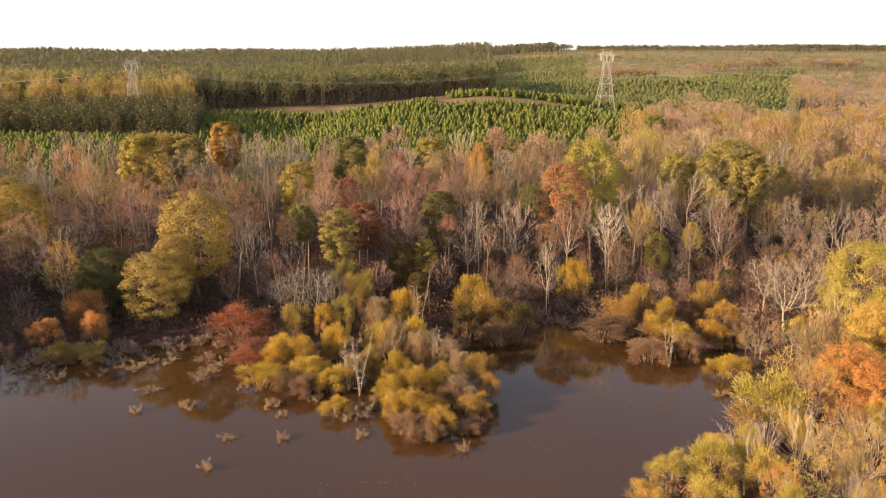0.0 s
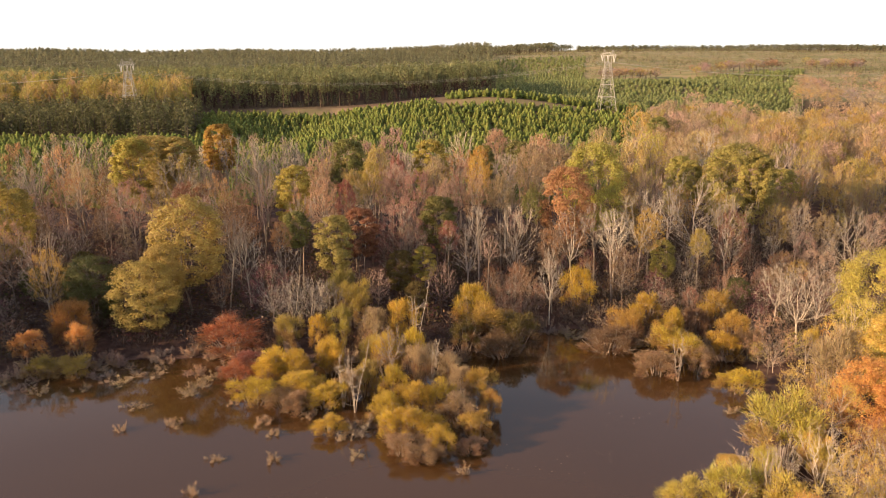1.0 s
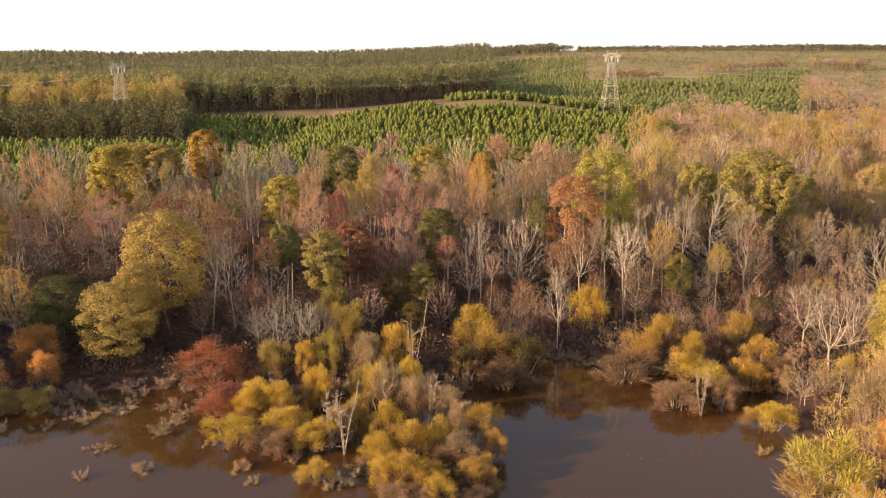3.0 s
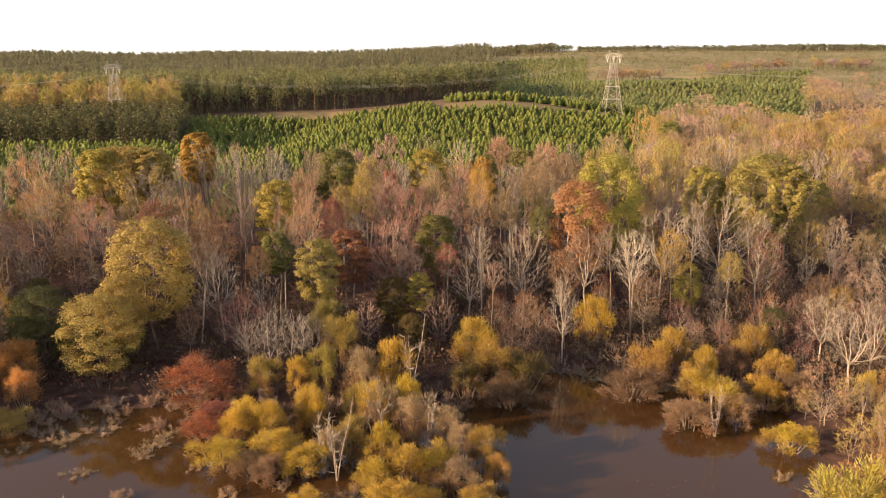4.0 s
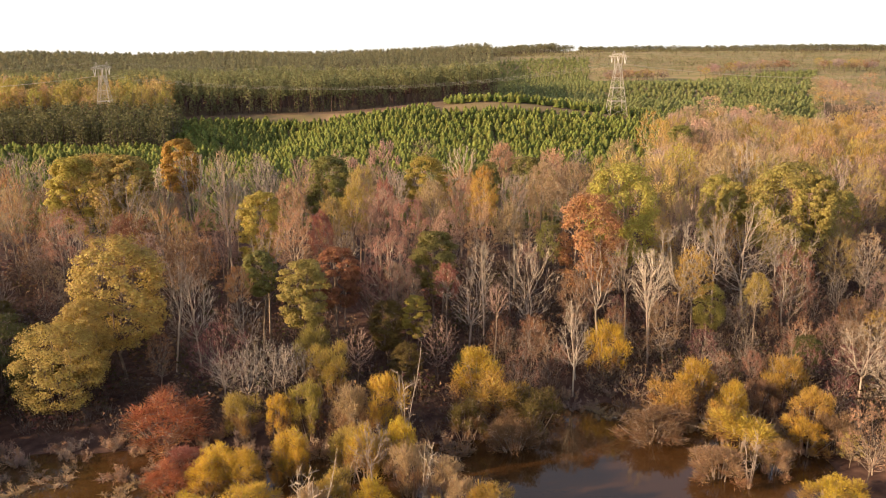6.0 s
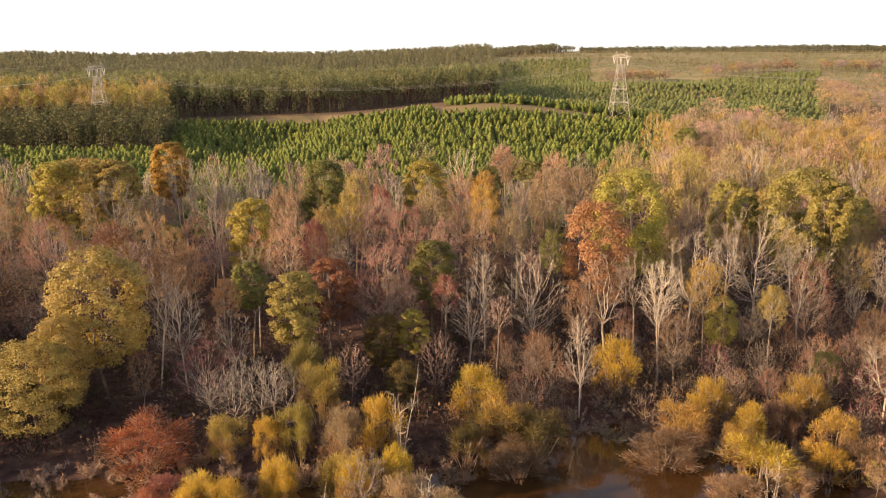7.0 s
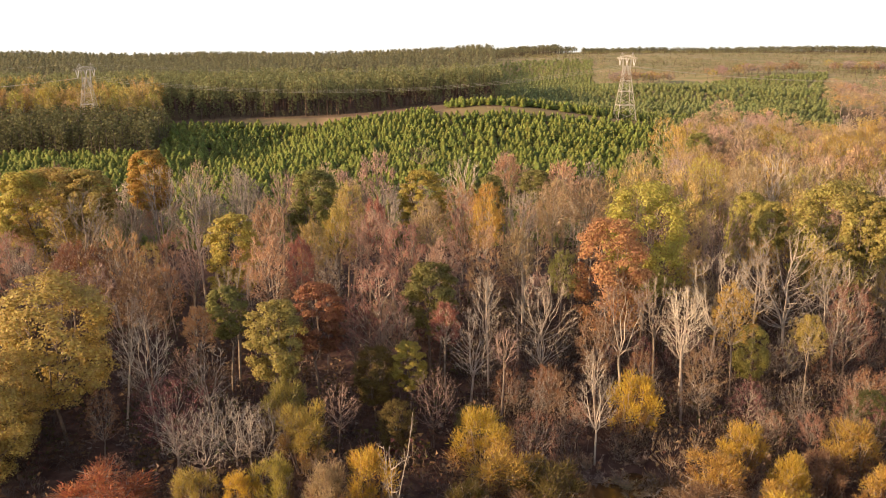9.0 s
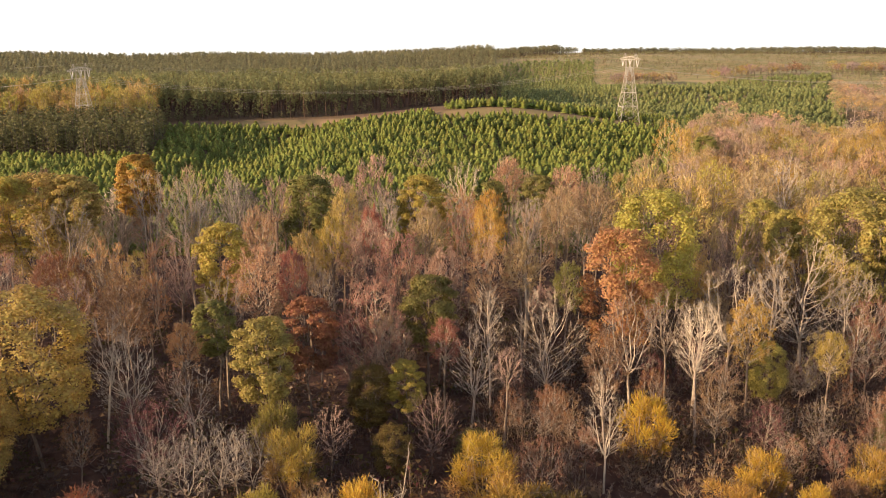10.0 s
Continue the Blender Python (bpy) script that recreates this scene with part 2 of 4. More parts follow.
class Geo:
    """Collects the vertices and faces of one mesh."""

    def __init__(self):
        self.v, self.f, self.m = [], [], []

    def tube(self, pts, radii, sides, mat=0):
        base = len(self.v)
        for i, (p, r) in enumerate(zip(pts, radii)):
            d = (pts[min(i + 1, len(pts) - 1)] - pts[max(i - 1, 0)]).normalized()
            a = d.orthogonal().normalized()
            b = d.cross(a)
            for k in range(sides):
                w = 2 * math.pi * k / sides
                self.v.append(tuple(p + (a * math.cos(w) + b * math.sin(w)) * r))
        for i in range(len(pts) - 1):
            for k in range(sides):
                k2 = (k + 1) % sides
                o, u = base + i * sides, base + (i + 1) * sides
                self.f.append((o + k, o + k2, u + k2, u + k))
                self.m.append(mat)

    def blade(self, p, q, width, mat=0):
        side = (q - p).cross(Vector((rng.uniform(-1, 1), rng.uniform(-1, 1), rng.uniform(-1, 1))))
        side = side.normalized() * width / 2
        n = len(self.v)
        self.v += [tuple(p - side), tuple(p + side), tuple(q)]
        self.f.append((n, n + 1, n + 2))
        self.m.append(mat)

    def leaf(self, p, normal, size, mat=0):
        a = normal.orthogonal().normalized()
        b = normal.cross(a).normalized()
        w = rng.uniform(0, 6.28)
        a, b = a * math.cos(w) + b * math.sin(w), b * math.cos(w) - a * math.sin(w)
        s, l = size * rng.uniform(0.35, 0.5), size * rng.uniform(0.45, 0.7)
        n = len(self.v)
        self.v += [tuple(p - a * l * 0.6 - b * s), tuple(p - a * l * 0.5 + b * s), tuple(p + a * l + normal * size * 0.1)]
        self.f.append((n, n + 1, n + 2))
        self.m.append(mat)

    def mesh(self, name, mats):
        me = bpy.data.meshes.new(name)
        me.from_pydata(self.v, [], self.f)
        for m in mats:
            me.materials.append(m)
        me.polygons.foreach_set("material_index", self.m)
        return me


def rand_dir(up=0.0):
    while True:
        d = Vector((rng.uniform(-1, 1), rng.uniform(-1, 1), rng.uniform(-1, 1)))
        if 0.05 < d.length < 1:
            d = d.normalized()
            d.z += up
            return d.normalized()


def limb(geo, p, d, length, r0, r1, sides, wobble=0.15, lift=0.05, steps=3, mat=0):
    """One bent, tapering limb; returns its points."""
    pts, radii = [p.copy()], [r0]
    for i in range(steps):
        d = (d + rand_dir() * wobble + Vector((0, 0, lift))).normalized()
        p = p + d * length / steps
        pts.append(p.copy())
        radii.append(r0 + (r1 - r0) * (i + 1) / steps)
    geo.tube(pts, radii, sides, mat)
    return pts


def bough(geo, p, q, r0, r1, sides, steps, mat=0, bow=0.3, wobble=0.04):
    """A limb from p to q that sets out sideways and bends upwards; returns its points."""
    span = (q - p).length
    mid = p.lerp(q, 0.5) + Vector((q.x - p.x, q.y - p.y, 0)) * bow * 0.5 - Vector((0, 0, (q.z - p.z) * bow * 0.4))
    pts = []
    for i in range(steps + 1):
        u = i / steps
        b = p * (1 - u) ** 2 + mid * 2 * u * (1 - u) + q * u * u
        if 0 < i < steps:
            b = b + rand_dir() * span * wobble
        pts.append(b)
    geo.tube(pts, [r0 + (r1 - r0) * i / steps for i in range(steps + 1)], sides, mat)
    return pts


def skeleton(wood, fine, height, width, clear, leaders, limbs, subs, twigs, fine_mat=1, stout=1.0):
    """Trunk and leaders go into wood, the finer branches and twigs into fine. The branches fill a dome of the given width. Returns the tips."""
    tips = []
    lean = Vector((rng.uniform(-0.07, 0.07), rng.uniform(-0.07, 0.07), 1)).normalized()
    r = height * 0.0088 * stout
    trunk = limb(wood, Vector((0, 0, -0.6)), lean, height * clear + 0.6, r, r * 0.72, 6, 0.06, 0.05, 4)
    top = trunk[-1]
    depth = height - top.z
    tops = []
    for k in range(leaders):
        w = 2 * math.pi * (k + rng.uniform(-0.3, 0.3)) / leaders
        reach = width / 2 * (rng.uniform(0.35, 0.75) if k else 0.15)
        goal = Vector((top.x + math.cos(w) * reach, top.y + math.sin(w) * reach, top.z + depth * rng.uniform(0.72, 0.98) * (1 if k else 1.0)))
        start = trunk[-1].lerp(trunk[-2], rng.uniform(0, 0.8) if k else 0)
        tops.append(bough(wood, start, goal, r * 0.55, r * 0.10, 4, 5))
    core = Vector((top.x, top.y, top.z + depth * 0.45))
    for n in range(limbs):
        z = 1 - 1.55 * (n + rng.random()) / limbs
        w = n * 2.4 + rng.uniform(-0.5, 0.5)
        s = math.sqrt(max(0.02, 1 - z * z)) * rng.uniform(0.62, 1.0)
        goal = core + Vector((math.cos(w) * s * width / 2, math.sin(w) * s * width / 2, z * depth * (0.53 if z > 0 else 0.62) * rng.uniform(0.85, 1.0)))
        stem = min(tops, key=lambda q: (q[3].x - goal.x) ** 2 + (q[3].y - goal.y) ** 2)
        low = [p for p in stem if p.z < goal.z - 0.5 * math.hypot(p.x - goal.x, p.y - goal.y)] or [stem[0].lerp(trunk[-2], rng.random())]
        start = low[-1].lerp(low[max(0, len(low) - 2)], rng.random())
        branch = bough(fine, start, goal, r * 0.24, r * 0.06, 3, 3, fine_mat)
        tips.append(branch[-1])
        out = (goal - core).normalized()
        for q in range(subs):
            a = branch[1].lerp(branch[-1], rng.random() ** 0.6)
            d = (out * 0.7 + rand_dir(0.2) * 0.75 + Vector((0, 0, 0.45))).normalized()
            sub = limb(fine, a, d, width * rng.uniform(0.07, 0.17), r * 0.075, r * 0.03, 3, 0.14, 0.1, 2, fine_mat)
            tips.append(sub[-1])
            for j in range(twigs):
                b = sub[0].lerp(sub[-1], rng.uniform(0.1, 1))
                fine.blade(b, b + (rand_dir(0.3) * 0.7 + d).normalized() * height * rng.uniform(0.022, 0.05), height * 0.0017, fine_mat)
    return tips


ASPECTS = {"bare": [1.5, 2.1, 2.9, 3.9], "maple": [1.5, 2.1, 2.9, 3.9], "oak": [1.0, 1.4, 1.9, 2.5, 3.2]}


def bare_tree_meshes(i):
    wood, fine = Geo(), Geo()
    a = ASPECTS["bare"][i % 4]
    skeleton(wood, fine, 20, 20 / a, 1 - min(0.72, 1.22 / a), rng.choice([3, 4, 5]), 44 if a < 2.5 else 30, 5, 6, 0, 1.25)
    return wood, fine


def maple_tree_meshes(i):
    """Half-bare: fine upswept leaf sprays hang on round the ends of the branches."""
    wood, fine = Geo(), Geo()
    a = ASPECTS["maple"][i % 4]
    clear = 1 - min(0.74, 1.4 / a)
    tips = skeleton(wood, fine, 20, 20 / a, clear, rng.choice([3, 4, 4]), 46, 4, 2, 1)
    axis = Vector((0, 0, 20 * clear + 2))
    for p in tips:
        out = (p - axis).normalized()
        r = rng.uniform(0.3, 0.95) * (2.2 / a) ** 0.4
        for k in range(17):
            q = p + rand_dir(-0.1) * r * rng.uniform(0.1, 1.1) - out * r * 0.3
            fine.blade(q, q + (out + rand_dir(0.35) * 0.7).normalized() * rng.uniform(0.22, 0.52), rng.uniform(0.06, 0.13), 0)
    return wood, fine


def oak_tree_meshes(i):
    """A full crown of flattened, tiered lobes of leaves on stout limbs, with gaps between them."""
    wood, fine = Geo(), Geo()
    a = ASPECTS["oak"][i % 5]
    width, deep = 20 / a, 20 * min(0.90, 1.42 / a)
    skeleton(wood, fine, 19.2, width * 0.85, 1 - deep / 20, 4, 26, 2, 2, 1, 1.15)
    mid, rad = 20 - deep * 0.5, width / 2
    lobes = [(Vector((0, 0, 20 - rad * 0.2)), rad * 0.25)]
    count = 95 if a < 2.2 else 64
    for k in range(count):
        z = -0.95 + 1.9 * (k + rng.random()) / count
        w = k * 2.4 + rng.uniform(-0.6, 0.6)
        size = rad * rng.uniform(0.16, 0.29)
        s = math.sqrt(1 - z * z) ** (0.8 if z < 0 else 1.0) * rng.uniform(0.80, 1.0)
        lobes.append((Vector((math.cos(w) * s * (rad - size * 0.7), math.sin(w) * s * (rad - size * 0.7), mid + z * (deep / 2 - size * 0.4))), size))
    total = 13000 + int(rad * rad * 130)
    whole = sum(q * q for _, q in lobes)
    for c, q in lobes:
        out = Vector((c.x, c.y, (c.z - mid) * 1.2))
        out = out.normalized() if out.length > 0.1 else Vector((0, 0, 1))
        for k in range(int(total * q * q / whole)):
            d = (rand_dir(0.3) + out * 0.35).normalized()
            p = c + Vector((d.x * 1.15, d.y * 1.15, d.z * 0.6)) * q * rng.uniform(0.3, 1.06)
            fine.leaf(p, (d * 0.6 + out * 0.3 + rand_dir(0.5) * 0.55).normalized(), rng.uniform(0.22, 0.36), 0)
    return wood, fine


def willow_bush_meshes(i):
    """Many upright stems with rounded heads of fine, upswept leaves."""
    wood, fine = Geo(), Geo()
    heads = []
    n = rng.randrange(11, 15)
    for k in range(n):
        w = 2.4 * k + rng.uniform(-0.4, 0.4)
        rr = 3.0 * math.sqrt((k + 0.3) / n) * rng.uniform(0.5, 0.82)
        top = Vector((math.cos(w) * rr, math.sin(w) * rr, rng.uniform(3.9, 5.2) - rr * rng.uniform(0.35, 0.9)))
        base = Vector((math.cos(w) * rr * 0.25, math.sin(w) * rr * 0.25, -1.2))
        limb(wood, base, (top - base).normalized(), (top - base).length, 0.075, 0.025, 4, 0.12, 0.0, 4)
        heads.append((top, rng.uniform(0.45, 0.95)))
        low = top.lerp(base, rng.uniform(0.25, 0.5)) + Vector((math.cos(w), math.sin(w), 0)) * rng.uniform(0.4, 1.1)
        heads.append((low, rng.uniform(0.35, 0.75)))
    for n_head, (c, s) in enumerate(heads):
        tone = 2 if n_head % 2 and rng.random() < 0.8 else 0
        for k in range(int(560 * s ** 1.3)):
            d = rand_dir(0.2)
            p = c + Vector((d.x * s, d.y * s, d.z * s * 1.15)) * rng.uniform(0.25, 1.15) ** 1.1
            up = (Vector((p.x * 0.14, p.y * 0.14, 0.7)) + d * 0.7 + rand_dir() * 0.6).normalized()
            fine.blade(p, p + up * rng.uniform(0.2, 0.48), rng.uniform(0.035, 0.075), tone)
        for k in range(14):
            p = c + rand_dir(-0.4) * s * 0.6
            fine.blade(p, p + (rand_dir(0.9) + Vector((p.x, p.y, 0)) * 0.2).normalized() * rng.uniform(0.7, 1.6), 0.035, 1)
    return wood, fine


def shrub_meshes(i):
    """A low tangle of bare shoots standing in the water's edge."""
    wood, fine = Geo(), Geo()
    for k in range(15):
        w = rng.uniform(0, 6.28)
        d = Vector((math.cos(w) * 0.8, math.sin(w) * 0.8, rng.uniform(0.4, 1.2))).normalized()
        pts = limb(wood, Vector((rng.uniform(-0.5, 0.5), rng.uniform(-0.5, 0.5), -0.5)), d, rng.uniform(1.2, 2.3), 0.035, 0.012, 3, 0.25, 0.05, 3)
        for j in range(46):
            b = pts[1].lerp(pts[-1], rng.random()) + rand_dir() * 0.15
            fine.blade(b, b + rand_dir(0.5) * rng.uniform(0.25, 0.65), rng.uniform(0.035, 0.085), rng.choice([0, 0, 0, 1]))
    return wood, fine


def dead_tree_meshes(i):
    wood, fine = Geo(), Geo()
    for k in range(3):
        d = Vector((rng.uniform(-0.22, 0.22), rng.uniform(-0.22, 0.22), 1)).normalized()
        pts = limb(wood, Vector((rng.uniform(-0.3, 0.3), rng.uniform(-0.3, 0.3), -0.8)), d, rng.uniform(14, 20.5), 0.19, 0.05, 5, 0.1, 0.03, 5)
        for j in range(12):
            a = pts[1].lerp(pts[-1], rng.random())
            b = limb(fine, a, rand_dir(0.5), rng.uniform(1.5, 4.5), 0.11, 0.03, 3, 0.25, 0.1, 3, 0)
            for q in range(8):
                c = b[1].lerp(b[-1], rng.random())
                fine.blade(c, c + rand_dir(0.3) * rng.uniform(0.6, 1.6), 0.06, 0)
    return wood, fine


KINDS = {  # builder, forms, trunk material, crown materials
    "bare": (bare_tree_meshes, 8, BARK, [TWIG, TWIG]),
    "maple": (maple_tree_meshes, 8, BARK, [LEAF, PALE_BARK]),
    "oak": (oak_tree_meshes, 10, BARK, [LEAF, TWIG]),
    "willow": (willow_bush_meshes, 6, TWIG, [LEAF, TWIG, FADED_LEAF]),
    "shrub": (shrub_meshes, 4, TWIG, [LEAF, TWIG]),
    "dead": (dead_tree_meshes, 3, PALE_BARK, [PALE_BARK]),
}
NAMES = {"bare": "bare_tree", "maple": "maple_tree", "oak": "oak_tree", "willow": "willow_bush", "shrub": "shrub", "dead": "dead_tree"}
COLOURS = {
    "gold": (0.39, 0.265, 0.055), "yolive": (0.40, 0.32, 0.075), "green": (0.235, 0.225, 0.07), "dgreen": (0.13, 0.132, 0.048),
    "ygreen": (0.40, 0.365, 0.085), "orange": (0.43, 0.25, 0.115), "olive": (0.36, 0.315, 0.09), "dolive": (0.15, 0.12, 0.035),
    "golive": (0.40, 0.305, 0.095), "rust": (0.27, 0.135, 0.07), "amber": (0.47, 0.30, 0.07), "salmon": (0.44, 0.275, 0.17),
    "ytan": (0.44, 0.33, 0.12), "red": (0.32, 0.135, 0.105), "pink": (0.43, 0.28, 0.22), "pinkred": (0.38, 0.205, 0.16),
    "magenta": (0.20, 0.08, 0.085), "tan": (0.40, 0.295, 0.17), "tanp": (0.36, 0.235, 0.14), "brown": (0.22, 0.14, 0.08),
    "redbrown": (0.27, 0.14, 0.095), "yellow": (0.56, 0.41, 0.05), "ochre": (0.52, 0.365, 0.055), "rustred": (0.40, 0.16, 0.075),
    # sun- colours: leaf colours brightened, with strong sunlight put into them
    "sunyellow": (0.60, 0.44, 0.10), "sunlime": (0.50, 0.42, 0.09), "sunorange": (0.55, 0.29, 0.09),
    "grey": (0.25, 0.20, 0.16), "white": (0.45, 0.38, 0.30), "pinktan": (0.40, 0.28, 0.20), "pinkgrey": (0.34, 0.26, 0.22),
}
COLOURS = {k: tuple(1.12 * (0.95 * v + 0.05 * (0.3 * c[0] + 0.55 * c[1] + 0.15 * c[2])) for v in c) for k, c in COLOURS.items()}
WORDS = {
    "gold": "golden-yellow", "yolive": "yellow-olive", "green": "green", "dgreen": "dark green", "ygreen": "yellow-green", "orange": "orange",
    "olive": "olive-green", "dolive": "dull olive", "golive": "golden-olive", "rust": "rust-brown", "amber": "amber", "salmon": "salmon-orange",
    "ytan": "yellow-tan", "red": "red", "pink": "pinkish", "pinkred": "pinkish red", "magenta": "dark crimson", "tan": "tan", "tanp": "pale tan",
    "brown": "brown", "redbrown": "red-brown", "yellow": "bright yellow", "ochre": "ochre", "rustred": "rust-red", "grey": "grey",
    "sunyellow": "sunlit yellow", "sunlime": "yellow-green", "sunorange": "sunlit orange", "white": "pale whitish", "pinktan": "pinkish tan", "pinkgrey": "pinkish grey",
}
TEXTS = {
    "bare": ("{} bare tree with leafless branching crown", "tree", "leafless trees of the wood"),
    "maple": ("tree with thin {} autumn leaves on forest floor", "tree", "half-bare autumn trees"),
    "oak": ("full-crowned tree with dense {} foliage", "tree", "full-crowned trees"),
    "willow": ("bushy willow with {} leaves at the water's edge", "bush", "waterside willows"),
    "shrub": ("low {} twiggy shrub in shallow water", "shrub", "shoreline shrubs"),
    "dead": ("{} dead tree with broken limbs by the shore", "dead tree", "dead trees"),
}
FORMS = {}
for kind, (builder, count, wood_mat, crown_mats) in KINDS.items():
    FORMS[kind] = []
    for i in range(count):
        wood, fine = builder(i)
        pairs = [(wood.mesh("trunk", [wood_mat]), fine.mesh("crown", crown_mats))]
        if kind == "bare":   # the same forms with pale, and with pinkish, wood
            pairs.append((wood.mesh("trunk", [PALE_BARK]), fine.mesh("crown", [PALE_BARK])))
            pairs.append((wood.mesh("trunk", [BARK]), fine.mesh("crown", [TWIG_PINK])))
        co = np.array(wood.v + fine.v)
        size = (np.percentile(np.hypot(co[:, 0], co[:, 1]), 95) * 2, np.percentile(co[:, 2], 99.7))
        FORMS[kind].append((pairs, size))

placed = []


def grow(kind, x, y, h, w, colour):
    """One tree or bush, h metres high and w across, standing on the ground."""
    choices = FORMS[kind]
    if kind in ASPECTS:   # a form of about the right proportions
        n = len(ASPECTS[kind])
        best = min(range(n), key=lambda k: abs(math.log(ASPECTS[kind][k] * w / h)))
        choices = FORMS[kind][best::n]
    form, (ww, hh) = choices[rng.randrange(len(choices))]
    look_of = 0
    if kind == "bare":
        look_of = {"white": 1, "tan": 1, "pinktan": 2, "pinkgrey": 2}.get(colour, 0)
    trunk_me, crown_me = form[look_of]
    thing = new(NAMES[kind])
    base = max(land_at(x, y), -0.25)
    thing.matrix_basis = Matrix.LocRotScale((x, y, base), Euler((0, 0, rng.uniform(0, 6.28))), (w / ww, w / ww, h / hh))
    c = COLOURS[colour]
    k = rng.uniform(0.88, 1.12)
    for name, me in (("trunk", trunk_me), ("crown", crown_me)):
        ob = new(name, me)
        ob.parent = thing
        ob.color = (min(1, c[0] * k), c[1] * k * rng.uniform(0.94, 1.06), c[2] * k, 1)
    text, category, group = TEXTS[kind]
    tagged(thing, text.format(WORDS[colour]), category, group)
    placed.append((x, y, w))
    return thing


def plant(kind, rows):
    for x, y, h, w, colour in rows:
        if kind == "willow":
            w = max(w, 0.62 * h)
        spread = {"oak": 1.12, "maple": 1.15, "bare": 1.22, "willow": 1.12}.get(kind, 1.1)
        grow(kind, x, y, h, w * spread, colour)


plant('oak', [
    (-56.3, 211.9, 27.2, 7.4, 'gold'),
    (-69.0, 198.7, 25.7, 12.5, 'golive'),
    (-72.5, 195.9, 25.4, 9.4, 'yolive'),
    (-62.4, 197.9, 25.6, 7.6, 'golive'),
    (-24.1, 210.2, 23.7, 8.8, 'green'),
    (-3.3, 215.1, 22.7, 8.6, 'yolive'),
    (20.2, 221.4, 21.6, 6.7, 'green'),
    (10.6, 220.6, 20.6, 6.7, 'green'),
    (-31.2, 175.5, 22.7, 7.6, 'yolive'),
    (-0.8, 162.4, 18.3, 6.7, 'green'),
    (32.5, 177.9, 26.1, 11.4, 'ygreen'),
    (25.2, 167.0, 23.0, 10.0, 'orange'),
    (64.4, 182.6, 26.0, 12.7, 'olive'),
    (56.5, 189.9, 21.0, 5.0, 'olive'),
    (67.6, 178.7, 24.5, 6.5, 'olive'),
    (-19.2, 146.9, 17.9, 6.6, 'olive'),
    (-15.6, 155.8, 17.3, 6.3, 'rust'),
    (-28.0, 157.9, 16.3, 4.7, 'green'),
    (-45.0, 145.4, 21.6, 11.6, 'golive'),
    (-3.3, 150.4, 11.4, 3.8, 'yolive'),
    (-7.7, 151.2, 10.4, 5.0, 'dolive'),
    (76.4, 295.4, 19.2, 7.3, 'green'),
])
plant('oak', [
    (-49.0, 133.7, 13.2, 9.6, 'golive'),
    (-47.2, 137.5, 15.0, 6.6, 'golive'),
    (-60.2, 139.6, 12.4, 8.7, 'dgreen'),
    (-86.4, 163.5, 19.2, 9.1, 'yolive'),
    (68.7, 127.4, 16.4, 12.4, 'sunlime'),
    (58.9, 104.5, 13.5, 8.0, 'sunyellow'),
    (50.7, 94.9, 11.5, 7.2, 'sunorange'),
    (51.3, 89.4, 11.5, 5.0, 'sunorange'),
])
plant('maple', [
    (-29.6, 151.3, 15.9, 3.5, 'orange'),
    (39.5, 155.6, 17.3, 5.3, 'amber'),
    (17.4, 166.1, 18.7, 4.4, 'green'),
    (-46.7, 170.1, 21.7, 8.8, 'orange'),
    (-49.4, 166.6, 21.0, 6.6, 'rust'),
    (-26.6, 182.9, 23.9, 6.4, 'salmon'),
    (-23.8, 167.4, 21.2, 7.1, 'salmon'),
    (-18.2, 173.5, 22.3, 5.1, 'ytan'),
    (-19.2, 167.4, 21.2, 4.1, 'red'),
    (-10.9, 176.9, 23.0, 6.9, 'pink'),
    (-5.7, 171.9, 22.0, 7.0, 'pinkred'),
    (-9.2, 182.3, 23.8, 4.2, 'red'),
    (-8.2, 158.9, 19.3, 7.9, 'pinkred'),
    (-11.1, 161.2, 13.3, 6.3, 'magenta'),
    (-5.0, 158.2, 14.3, 6.1, 'pink'),
    (0.3, 166.4, 21.0, 4.8, 'pink'),
    (1.4, 154.1, 15.4, 3.6, 'red'),
    (4.1, 202.2, 22.8, 8.4, 'orange'),
    (8.7, 180.0, 23.6, 5.4, 'amber'),
    (7.7, 169.1, 21.5, 5.7, 'salmon'),
    (26.2, 220.8, 23.6, 7.2, 'salmon'),
    (14.7, 230.9, 23.5, 5.9, 'salmon'),
])
